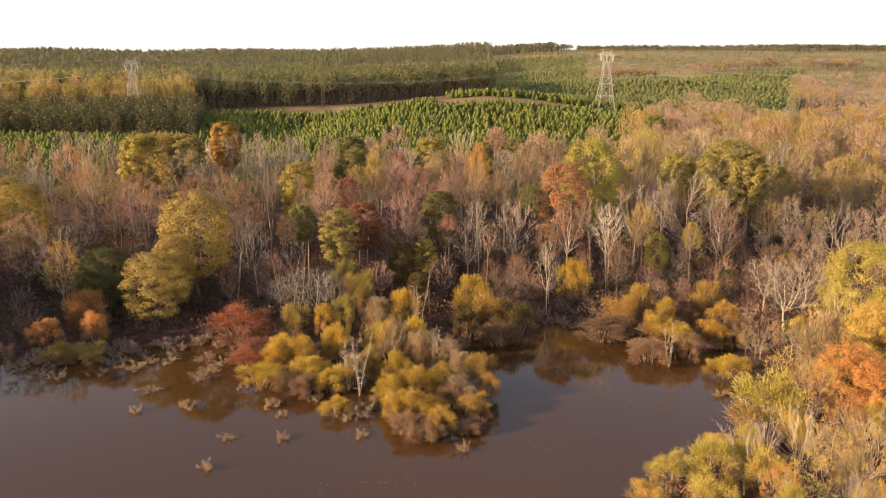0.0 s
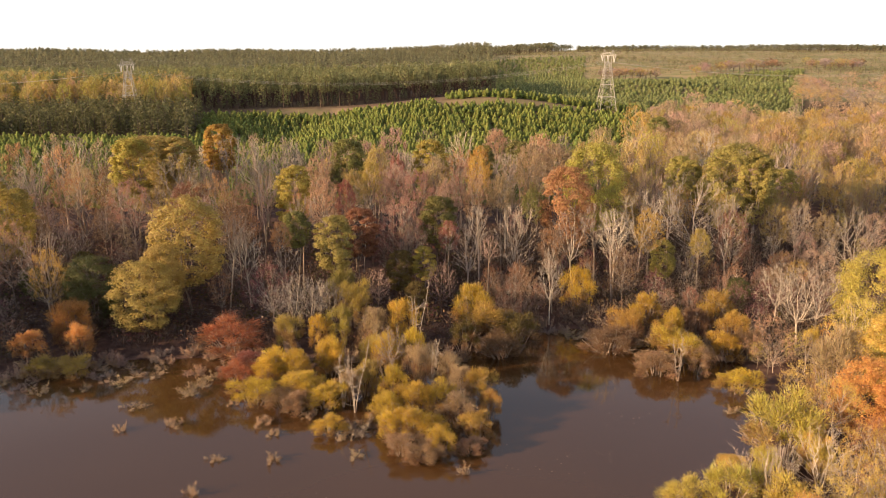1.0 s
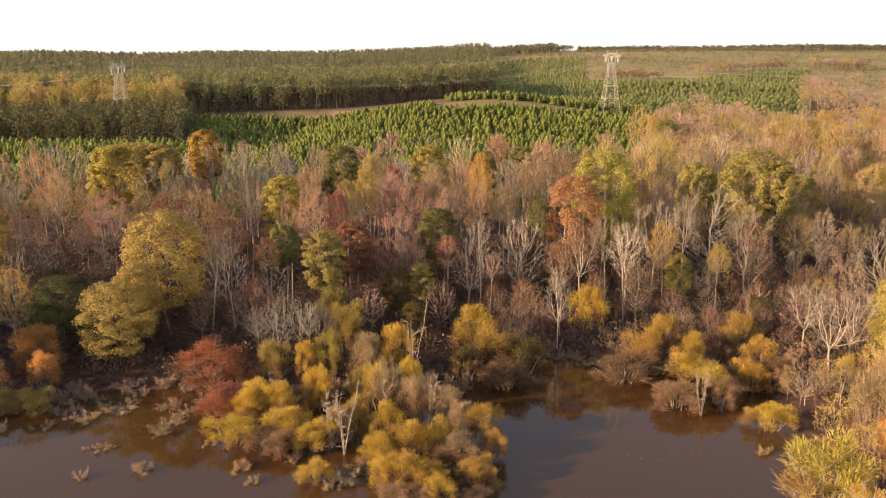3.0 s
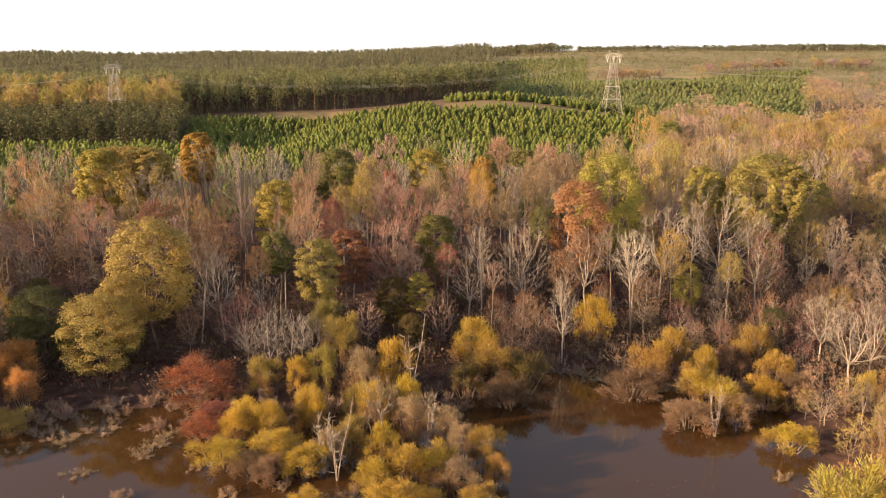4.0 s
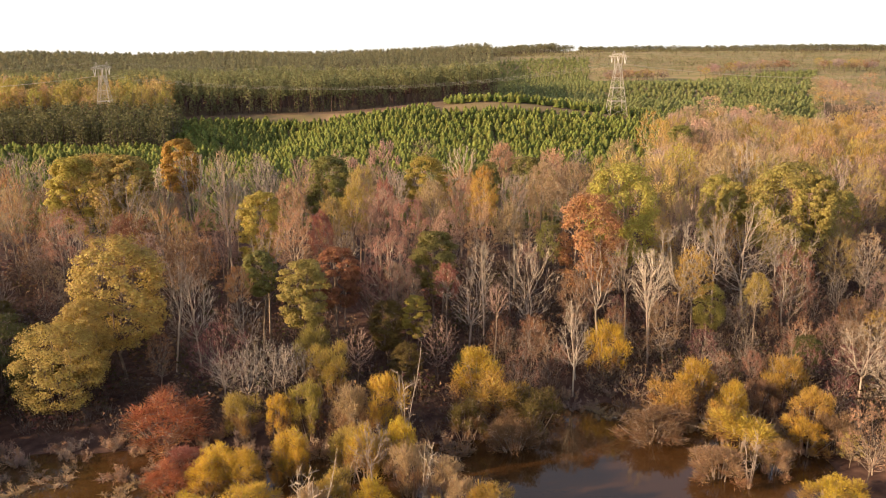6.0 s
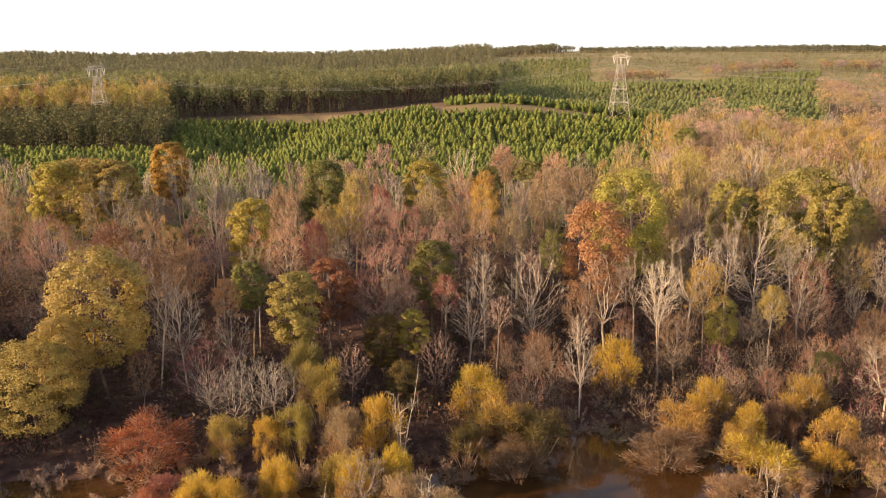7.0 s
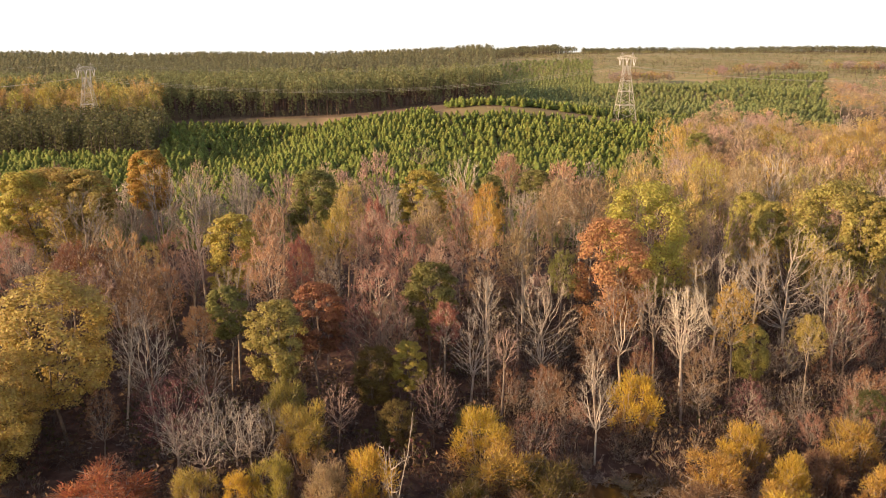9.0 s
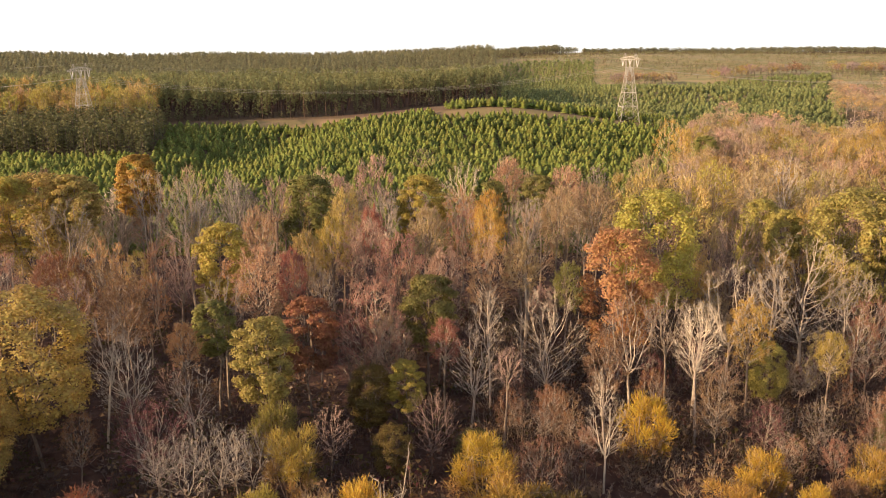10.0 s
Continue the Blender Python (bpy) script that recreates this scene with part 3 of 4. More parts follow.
plant('maple', [
    (-34.2, 145.3, 9.4, 4.7, 'magenta'),
    (-38.7, 140.9, 9.4, 3.9, 'rust'),
    (20.3, 149.1, 15.4, 4.9, 'brown'),
    (32.6, 146.2, 12.4, 5.4, 'brown'),
    (47.7, 151.8, 14.4, 3.2, 'yolive'),
    (55.7, 158.8, 16.3, 6.1, 'redbrown'),
    (12.2, 168.2, 21.3, 5.2, 'tan'),
    (19.8, 190.1, 24.7, 5.4, 'tan'),
    (26.1, 190.1, 24.7, 5.8, 'tan'),
    (56.0, 221.4, 24.6, 8.4, 'yolive'),
    (43.6, 233.0, 24.4, 7.8, 'tan'),
    (75.6, 328.8, 20.8, 10.2, 'amber'),
    (59.6, 250.4, 23.5, 12.5, 'ytan'),
    (62.8, 217.4, 24.6, 7.6, 'tan'),
    (110.1, 272.7, 23.4, 11.8, 'gold'),
    (78.8, 221.2, 24.6, 8.9, 'tan'),
    (112.1, 328.2, 20.9, 14.9, 'tan'),
    (98.4, 272.9, 23.4, 11.8, 'salmon'),
    (-1.0, 180.1, 23.6, 5.0, 'tan'),
    (-16.0, 191.8, 24.9, 5.5, 'ytan'),
    (7.8, 188.6, 24.5, 5.3, 'amber'),
    (-15.1, 178.0, 23.2, 4.9, 'yolive'),
])
plant('maple', [
    (-39.7, 160.5, 19.6, 6.3, 'brown'),
    (-52.1, 164.9, 20.7, 4.4, 'redbrown'),
    (-81.1, 186.4, 19.0, 14.2, 'orange'),
    (-76.7, 145.0, 17.4, 8.0, 'salmon'),
    (-66.1, 137.7, 14.4, 5.7, 'amber'),
    (-66.4, 178.1, 19.1, 8.6, 'pinkred'),
    (-29.3, 139.5, 11.4, 6.8, 'magenta'),
    (47.4, 116.4, 10.4, 6.0, 'salmon'),
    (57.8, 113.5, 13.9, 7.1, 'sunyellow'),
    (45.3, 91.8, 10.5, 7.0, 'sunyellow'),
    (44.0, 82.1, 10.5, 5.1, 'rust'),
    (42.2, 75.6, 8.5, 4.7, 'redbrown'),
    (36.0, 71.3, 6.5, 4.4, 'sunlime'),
])
plant('bare', [
    (14.0, 182.7, 23.9, 5.1, 'tan'),
    (-6.7, 337.4, 9.5, 9.6, 'pinktan'),
    (5.2, 229.2, 23.5, 7.6, 'tan'),
    (-59.0, 185.9, 24.2, 9.1, 'grey'),
    (-56.3, 166.6, 21.0, 7.0, 'grey'),
    (-51.3, 203.3, 25.9, 8.9, 'tan'),
    (-42.9, 198.6, 25.7, 9.1, 'tan'),
    (-35.6, 200.4, 25.8, 6.3, 'tan'),
    (-28.4, 198.5, 25.7, 5.7, 'pinktan'),
    (-46.0, 159.2, 19.2, 4.5, 'pinkgrey'),
    (-39.3, 149.4, 17.4, 5.6, 'white'),
    (-34.9, 147.8, 15.9, 6.4, 'white'),
    (-27.4, 160.5, 19.6, 5.6, 'grey'),
    (-28.1, 148.0, 12.4, 4.6, 'white'),
    (14.3, 159.3, 17.3, 8.9, 'white'),
    (4.5, 153.1, 15.4, 6.1, 'tan'),
    (7.2, 159.3, 17.3, 5.2, 'tan'),
    (8.2, 147.7, 14.4, 3.3, 'pinktan'),
    (33.1, 157.3, 16.8, 6.1, 'white'),
    (25.2, 158.0, 17.3, 6.4, 'tan'),
    (29.5, 157.2, 18.3, 4.7, 'grey'),
    (39.5, 164.2, 19.2, 7.6, 'tan'),
])
plant('bare', [
    (45.5, 164.1, 19.2, 6.1, 'tan'),
    (53.1, 172.0, 21.2, 14.7, 'white'),
    (57.5, 164.9, 18.2, 10.2, 'white'),
    (19.9, 146.2, 12.4, 3.3, 'tan'),
    (-0.2, 144.5, 10.4, 5.0, 'pinkgrey'),
    (-11.5, 142.3, 9.4, 4.0, 'pinkgrey'),
    (-24.9, 139.5, 9.4, 4.4, 'white'),
    (-20.5, 137.3, 8.9, 3.7, 'white'),
    (-28.7, 136.4, 8.4, 3.7, 'white'),
    (45.5, 182.4, 23.0, 8.0, 'pinktan'),
    (72.8, 225.5, 24.6, 8.0, 'tan'),
    (105.9, 341.1, 19.4, 15.6, 'tan'),
    (-7.3, 185.7, 24.2, 5.2, 'tan'),
    (-16.3, 168.1, 18.2, 4.5, 'white'),
    (-38.0, 174.0, 22.4, 5.5, 'pinktan'),
    (-67.9, 140.0, 16.4, 7.8, 'tan'),
    (-25.3, 135.6, 9.4, 5.6, 'white'),
    (-22.1, 137.4, 9.4, 6.7, 'white'),
    (55.7, 126.2, 13.9, 6.1, 'white'),
    (59.3, 127.2, 14.4, 6.2, 'white'),
    (55.9, 135.7, 12.4, 5.6, 'tan'),
])
plant('bare', [
    (78.5, 155.7, 17.3, 9.7, 'tan'),
    (32.7, 79.4, 8.5, 6.6, 'tan'),
    (38.4, 80.3, 10.0, 6.7, 'tan'),
    (40.0, 76.1, 9.5, 5.8, 'tan'),
    (44.8, 76.6, 10.5, 4.8, 'tan'),
    (39.4, 67.8, 8.5, 5.2, 'tan'),
    (-7.1, 116.0, 9.3, 4.0, 'white'),
    (18.7, 141.0, 11.6, 4.4, 'white'),
    (31.3, 150.0, 18.5, 5.2, 'white'),
    (-28.6, 140.0, 7.1, 5.8, 'pinkgrey'),
    (-19.3, 138.0, 8.7, 5.7, 'white'),
])
plant('willow', [
    (-64.2, 124.1, 4.9, 5.2, 'sunorange'),
    (-60.3, 131.4, 7.4, 6.8, 'sunorange'),
    (-56.4, 125.1, 5.9, 4.3, 'sunorange'),
    (-59.5, 118.4, 3.4, 4.5, 'yolive'),
    (-54.7, 118.4, 3.4, 4.9, 'yolive'),
    (-33.5, 128.4, 5.4, 9.8, 'rustred'),
    (-29.2, 120.9, 3.4, 5.0, 'red'),
    (-24.7, 129.0, 5.9, 4.5, 'yolive'),
    (-19.7, 128.3, 6.4, 4.0, 'yellow'),
    (-24.6, 118.0, 4.9, 4.9, 'yellow'),
    (-25.9, 109.7, 3.7, 6.5, 'yellow'),
    (-19.2, 111.0, 4.5, 5.8, 'ochre'),
    (-21.5, 108.0, 3.1, 5.2, 'tanp'),
    (-16.0, 118.8, 4.9, 3.3, 'yellow'),
    (-14.8, 138.4, 8.4, 4.8, 'yolive'),
    (-17.8, 144.4, 9.4, 4.5, 'olive'),
    (-6.4, 128.8, 8.9, 4.9, 'ochre'),
    (-10.5, 127.3, 7.9, 5.3, 'tan'),
    (-10.5, 120.9, 6.4, 4.2, 'yolive'),
    (-6.8, 110.2, 5.5, 4.6, 'yellow'),
    (-2.9, 115.0, 6.9, 4.0, 'tan'),
    (0.5, 114.5, 5.9, 4.8, 'tan'),
])
plant('willow', [
    (-3.4, 105.7, 5.3, 5.5, 'ochre'),
    (4.9, 109.6, 5.5, 4.9, 'amber'),
    (-4.0, 99.4, 4.3, 5.5, 'ochre'),
    (2.0, 103.6, 4.5, 5.7, 'tan'),
    (4.2, 99.4, 3.5, 4.1, 'amber'),
    (-4.9, 94.9, 3.0, 4.9, 'tanp'),
    (3.4, 95.1, 2.3, 3.3, 'tanp'),
    (-0.3, 95.0, 3.5, 3.9, 'ochre'),
    (-14.6, 100.3, 2.5, 4.3, 'ochre'),
    (5.6, 139.1, 7.9, 6.7, 'ochre'),
    (7.8, 132.8, 6.4, 8.3, 'amber'),
    (11.5, 130.5, 5.9, 7.7, 'dolive'),
    (3.4, 128.4, 5.4, 5.3, 'dolive'),
    (9.3, 126.2, 4.4, 6.1, 'brown'),
    (24.8, 146.9, 8.4, 6.3, 'yellow'),
    (34.2, 137.2, 6.9, 5.2, 'ochre'),
    (36.9, 124.6, 5.4, 8.2, 'ochre'),
    (32.0, 119.2, 4.0, 6.2, 'tanp'),
    (45.8, 136.2, 7.4, 5.8, 'amber'),
    (46.9, 129.0, 6.4, 5.5, 'amber'),
    (26.8, 128.5, 4.4, 7.6, 'brown'),
    (42.2, 113.1, 3.4, 5.9, 'yellow'),
])
plant('willow', [
    (30.5, 133.1, 5.9, 6.0, 'amber'),
    (42.3, 133.7, 5.4, 5.1, 'brown'),
    (37.9, 132.1, 6.4, 3.7, 'ochre'),
    (40.2, 92.3, 8.5, 7.7, 'sunlime'),
    (25.1, 81.3, 4.5, 5.3, 'sunlime'),
    (21.6, 76.8, 4.0, 3.7, 'sunyellow'),
    (29.5, 80.1, 6.5, 6.7, 'sunlime'),
    (34.4, 76.9, 6.5, 4.8, 'sunlime'),
    (27.1, 73.9, 5.0, 4.6, 'sunlime'),
    (52.1, 105.7, 11.5, 5.9, 'tan'),
    (-25.4, 115.7, 4.4, 4.8, 'yellow'),
    (-21.3, 116.6, 5.4, 4.4, 'ochre'),
    (-15.9, 107.9, 4.0, 4.9, 'yellow'),
    (-12.9, 109.7, 5.0, 4.2, 'tan'),
    (-7.2, 103.6, 4.5, 4.3, 'ochre'),
    (-1.4, 98.9, 3.7, 4.5, 'ochre'),
    (0.1, 105.5, 5.0, 4.4, 'ochre'),
    (2.9, 110.1, 5.3, 4.2, 'tan'),
    (-1.7, 93.5, 2.7, 3.9, 'tanp'),
    (6.3, 104.8, 4.0, 3.3, 'amber'),
    (-11.0, 111.8, 5.5, 3.9, 'yolive'),
    (-8.1, 118.8, 6.9, 4.5, 'ochre'),
])
plant('willow', [
    (-4.3, 120.1, 7.4, 4.2, 'yellow'),
    (-19.4, 107.0, 3.1, 4.4, 'tanp'),
    (-6.2, 98.9, 3.7, 4.1, 'yellow'),
    (-29.5, 116.5, 3.2, 5.6, 'rustred'),
    (38.5, 120.7, 4.4, 5.0, 'tan'),
    (35.3, 127.5, 5.4, 4.4, 'amber'),
    (47.8, 124.7, 4.9, 4.3, 'brown'),
    (44.2, 124.7, 4.9, 4.7, 'ochre'),
    (-17.0, 120.3, 6.4, 3.7, 'ochre'),
    (-16.2, 128.9, 7.4, 4.0, 'yolive'),
])
plant('shrub', [
    (-10.1, 100.7, 2.1, 4.2, 'grey'),
    (25.6, 135.1, 3.4, 5.6, 'brown'),
])
plant('dead', [
    (-11.7, 106.5, 10.2, 3.4, 'white'),
    (-4.0, 127.0, 13.0, 3.5, 'white'),
    (-1.8, 112.0, 8.6, 2.6, 'white'),
    (-13.4, 108.0, 8.2, 3.0, 'white'),
    (-9.6, 113.0, 6.3, 2.3, 'white'),
    (34.6, 117.0, 8.0, 2.9, 'white'),
])


# the rest of the wood, between and behind
PALETTES = {
    "front": ["bare grey", "maple magenta", "maple brown", "oak dgreen", "maple redbrown", "oak dolive", "maple magenta", "bare pinkgrey"],
    "left": ["bare grey", "bare tan", "bare white", "maple salmon", "maple orange", "bare pinkgrey", "oak yolive", "bare white", "maple brown", "bare tan", "maple tan", "maple ytan", "bare grey"],
    "middle": ["maple pink", "maple salmon", "maple pinkred", "bare tan", "bare pinktan", "maple tan", "bare pinktan", "oak olive", "bare grey", "maple tan", "bare tan", "bare pinkgrey"],
    "right": ["maple tan", "bare tan", "maple ytan", "maple gold", "bare pinkgrey", "maple golive", "maple amber", "maple ytan", "maple tanp", "maple gold", "maple pink", "oak olive", "maple yolive", "maple tan", "maple pinktan"],
}


def wood_back(x):
    """Where the hardwoods end and the plantation begins."""
    return float(np.interp(x, [-300, -75, -30, 45, 60, 72, 85, 110, 260], [236, 232, 234, 242, 272, 320, 345, 380, 415]))


def faded(colour):
    c = COLOURS[colour]
    g = (c[0] + c[1] + c[2]) / 3
    k = rng.uniform(0.8, 1.15)
    return [k * (0.95 * v + 0.05 * g) for v in c]


def is_free(x, y, r):
    return all((x - a) ** 2 + (y - b) ** 2 > (r + 0.28 * w) ** 2 for a, b, w in placed)


fill = []
yy = 128.0
while yy < 420:
    gap = 6.3 if yy < 200 else 8.4 if yy < 240 else 9.6
    xx = -0.62 * yy - 8
    while xx < 0.60 * yy + 14:
        fill.append((xx + rng.uniform(-0.42, 0.42) * gap, yy + rng.uniform(-0.42, 0.42) * gap))
        xx += gap
    yy += gap * 0.95
far_fill = []
for x, y in fill:
    if y > wood_back(x) or not is_free(x, y, 2.0):
        continue
    d = float(edge_distance(np.array([x]), np.array([y]))[0])
    if d < 6 or (152 < y < 205 and -42 < x < 40 and rng.random() < 0.35):
        continue
    zone = "front" if y < (152 if x > -15 else 164) else "right" if x > 24 + (y - 150) * 0.12 else "left" if x < -24 else "middle"
    kind, colour = rng.choice(PALETTES[zone]).split()
    h = float(np.interp(y, [128, 150, 165, 180, 200, 230, 280, 400], [7, 9, 14, 17, 21, 24, 21, 19])) * rng.uniform(0.6, 1.0)
    w = max(4.5, h * rng.uniform(0.34, 0.48))
    if y > 212:
        far_fill.append((kind, x, y, land_at(x, y), max(w, 9.0 if y < 240 else 11.0) / 8.4, h / 18.0, rng.uniform(0, 6.28), *faded(colour)))
    else:
        grow(kind, x, y, h, w, colour)

# saplings along the sunny side of the cove
for k in range(95):
    x, y = rng.uniform(8, 75), rng.uniform(136, 166)
    if edge_distance(np.array([x]), np.array([y]))[0] > 2 and is_free(x, y, 0.6):
        kind, colour = rng.choice(["bare grey", "maple brown", "maple magenta", "maple rust", "bare grey", "maple redbrown", "bare pinkgrey"]).split()
        h = rng.uniform(4.5, 9.5)
        grow(kind, x, y, h, h * rng.uniform(0.4, 0.6), colour)

# the near bank, thick with low golden growth, its leaf colours brightened for sunlight
yb = 58.0
while yb < 126:
    xb = 24.0
    while xb < 0.58 * yb + 16:
        x, y = xb + rng.uniform(-1.4, 1.4), yb + rng.uniform(-1.4, 1.4)
        d = float(edge_distance(np.array([x]), np.array([y]))[0])
        if d > 0.5 and is_free(x, y, 0.7):
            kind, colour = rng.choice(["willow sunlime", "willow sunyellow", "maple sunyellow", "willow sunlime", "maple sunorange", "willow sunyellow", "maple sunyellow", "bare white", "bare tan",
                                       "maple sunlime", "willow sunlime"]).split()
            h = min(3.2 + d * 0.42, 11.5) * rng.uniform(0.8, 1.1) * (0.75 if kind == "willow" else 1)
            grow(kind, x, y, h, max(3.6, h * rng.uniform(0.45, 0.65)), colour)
        xb += 4.2
    yb += 4.0

# unseen tall trees on the western bank, added to shade the wood's left front
yb = 98.0
while yb < 152:
    xb = -132.0
    while xb < -84:
        kind, colour = rng.choice(["oak golive", "oak olive", "maple brown", "oak rust", "bare grey", "oak yolive"]).split()
        h = rng.uniform(12, 15) if yb < 116 else rng.uniform(18, 21)
        if xb < -0.56 * yb - 14 or yb < 124:
            grow(kind, xb + rng.uniform(-1.5, 1.5), yb + rng.uniform(-1.5, 1.5), h, h * rng.uniform(0.42, 0.55), colour)
        xb += 8.0
    yb += 7.5

# shrubs along the shore
for (ax, ay), (bx, by) in zip(SHORE[3:17], SHORE[4:18]):
    n = int(math.hypot(bx - ax, by - ay) / 1.6)
    for k in range(n):
        u = k / n
        x, y = ax + (bx - ax) * u + rng.uniform(-1.5, 1.5), ay + (by - ay) * u + rng.uniform(-3.0, 2.5)
        if x > -90:
            grow("shrub", x, y, rng.uniform(1.0, 2.6), rng.uniform(2.0, 4.2), rng.choice(["tan", "tanp", "pinktan", "pinkgrey", "tanp"]))


for x, y, h, w in [
    (-27.1, 93.5, 0.8, 2.3),
    (-20.3, 93.2, 1.1, 2.3),
    (-27.8, 86.0, 1.3, 1.9),
    (-10.5, 94.2, 0.9, 2.3),
    (2.6, 90.6, 1.2, 2.0),
    (-41.9, 108.0, 0.8, 3.6),
    (-35.0, 102.7, 1.1, 3.3),
    (-46.7, 115.7, 1.3, 3.4),
    (-51.8, 113.9, 0.9, 3.0),
    (-23.5, 103.1, 1.2, 3.3),
    (-28.8, 109.2, 0.8, 2.4),
    (-35.4, 115.7, 1.1, 3.7),
    (-36.4, 112.9, 1.3, 4.1),
    (-43.5, 119.1, 0.9, 4.3),
    (-17.7, 105.5, 1.2, 3.1),
    (-10.3, 102.4, 0.8, 3.7),
    (-41.4, 101.3, 1.1, 1.9),
    (-57.4, 112.9, 1.3, 3.3),
    (-64.7, 115.7, 0.9, 3.4),
    (-12.2, 98.4, 1.2, 2.1),
    (-61.8, 108.4, 0.8, 2.4),
    (39.1, 106.4, 1.1, 2.3),
    (22.4, 135.3, 1.3, 3.9),
    (-21.4, 100.1, 0.9, 2.2),
]:
    grow('shrub', x, y, h * 1.15, w, 'tan')
for k in range(70):
    x, y = rng.uniform(-66, -10), rng.uniform(100, 124)
    if -9 < edge_distance(np.array([x]), np.array([y]))[0] < -1 and is_free(x, y, 0.4):
        grow('shrub', x, y, rng.uniform(0.8, 1.7), rng.uniform(1.8, 4.0), rng.choice(['tan', 'tanp', 'pinktan', 'pinkgrey']))


# fallen leaves and twigs adrift on the water
drift = Geo()
for cx, cy, rx, ry, n in ((16, 95, 9, 2.0, 26), (12, 91, 5, 1.5, 14), (-7, 83, 3, 1.2, 18), (-13, 84, 1.5, 2.5, 10), (24, 104, 5, 2, 10)):
    for k in range(n):
        x, y = rng.gauss(cx, rx * 0.6), rng.gauss(cy, ry * 0.6)
        if edge_distance(np.array([x]), np.array([y]))[0] < -2:
            drift.leaf(Vector((x, y, 0.012)), Vector((rng.uniform(-0.1, 0.1), rng.uniform(-0.1, 0.1), 1)).normalized(), rng.uniform(0.1, 0.24), 0)
floating = new("floating_leaves", drift.mesh("floating_leaves", [BARK]))
tagged(floating, "pale fallen leaves drifting on the brown water", "leaves", kind="stuff")


# ---- plantations and far woods ----
def forest_stuff(name, form, spots, mats, label, category):
    """Joins many copies of one small form (vertices, faces, face materials) into one mesh."""
    v, f, fm = np.array(form.v), form.f, form.m
    counts = [len(q) for q in f]
    flat = np.concatenate([np.array(q) for q in f])
    n, nv = len(spots), len(v)
    s = np.array(spots)
    ca, sa = np.cos(s[:, 5])[:, None], np.sin(s[:, 5])[:, None]
    X = (v[None, :, 0] * ca - v[None, :, 1] * sa) * s[:, 3:4] + s[:, 0:1]
    Y = (v[None, :, 0] * sa + v[None, :, 1] * ca) * s[:, 3:4] + s[:, 1:2]
    Z = v[None, :, 2] * s[:, 4:5] + s[:, 2:3]
    co = np.stack([X, Y, Z], -1).reshape(-1, 3)
    loops = (flat[None, :] + (np.arange(n) * nv)[:, None]).reshape(-1)
    starts = np.concatenate([[0], np.cumsum(np.tile(counts, n))[:-1]])
    me = bpy.data.meshes.new(name)
    me.vertices.add(len(co))
    me.vertices.foreach_set("co", co.reshape(-1).astype(np.float32))
    me.loops.add(len(loops))
    me.loops.foreach_set("vertex_index", loops.astype(np.int32))
    me.polygons.add(len(starts))
    me.polygons.foreach_set("loop_start", starts.astype(np.int32))
    for m in mats:
        me.materials.append(m)
    me.polygons.foreach_set("material_index", np.tile(np.array(fm), n).astype(np.int32))
    me.update(calc_edges=True)
    if s.shape[1] > 6:
        tint = np.ones((n, nv, 4), np.float32)
        tint[:, :, :3] = s[:, None, 6:9]
        me.attributes.new("tint", "FLOAT_COLOR", "POINT").data.foreach_set("color", tint.reshape(-1))
    ob = new(name, me)
    return tagged(ob, label, category, kind="stuff")


def young_pine_form(tiers=5, sprays=6):
    """A small pine: overlapping whorls of drooping-edged sprays on a rounded cone, tipped by a leader."""
    g = Geo()
    g.tube([Vector((0, 0, -0.3)), Vector((0, 0, 3.0))], [0.07, 0.02], 3, 1)
    for tier in range(tiers):
        z = 0.1 + tier * 3.1 / tiers
        r = 1.35 * (1 - (tier / (tiers + 0.5)) ** 1.7) * rng.uniform(0.85, 1.1)
        for k in range(sprays):
            w = k * 6.283 / sprays + tier * 0.5 + rng.uniform(-0.3, 0.3)
            d = Vector((math.cos(w), math.sin(w), 0))
            side = Vector((-d.y, d.x, 0)) * r * 0.55
            tip = d * r * rng.uniform(0.85, 1.2) + Vector((0, 0, z + rng.uniform(-0.05, 0.35)))
            n = len(g.v)
            g.v += [tuple(d * r * 0.5 - side + Vector((0, 0, z + rng.uniform(0.1, 0.4)))), tuple(tip), tuple(d * r * 0.5 + side + Vector((0, 0, z + rng.uniform(0.1, 0.4)))),
                    (0.1 * d.x, 0.1 * d.y, z + 1.0)]
            g.f += [(n, n + 1, n + 3), (n + 1, n + 2, n + 3)]
            g.m += [0, 0]
    return g


def old_pine_form(tufts, low, rad=2.9, size=1.0):
    """A tall pine: a straight trunk, and a rounded crown of dense needle clumps from low upwards."""
    g = Geo()
    g.tube([Vector((0, 0, -0.5)), Vector((0.1, 0, 9)), Vector((0, 0.1, 17.5))], [0.22, 0.16, 0.05], 4, 1)
    clumps = max(5, tufts // 10)
    for k in range(clumps):
        u = (k + 0.5) / clumps
        w = k * 2.4 + rng.uniform(-0.4, 0.4)
        r = rad * math.sin(math.pi * (0.30 + 0.62 * u)) * rng.uniform(0.6, 1.0)
        c = Vector((math.cos(w) * r * 0.65, math.sin(w) * r * 0.65, low + (18.2 - low) * u))
        for j in range(10):
            d = (rand_dir(0.25) + Vector((c.x, c.y, 0)) * 0.12).normalized()
            p = c + Vector((d.x, d.y, d.z * 0.75)) * rng.uniform(0.55, 0.95) * size
            g.leaf(p, (d + rand_dir() * 0.35).normalized(), rng.uniform(0.7, 1.15) * size, 0)
    return g


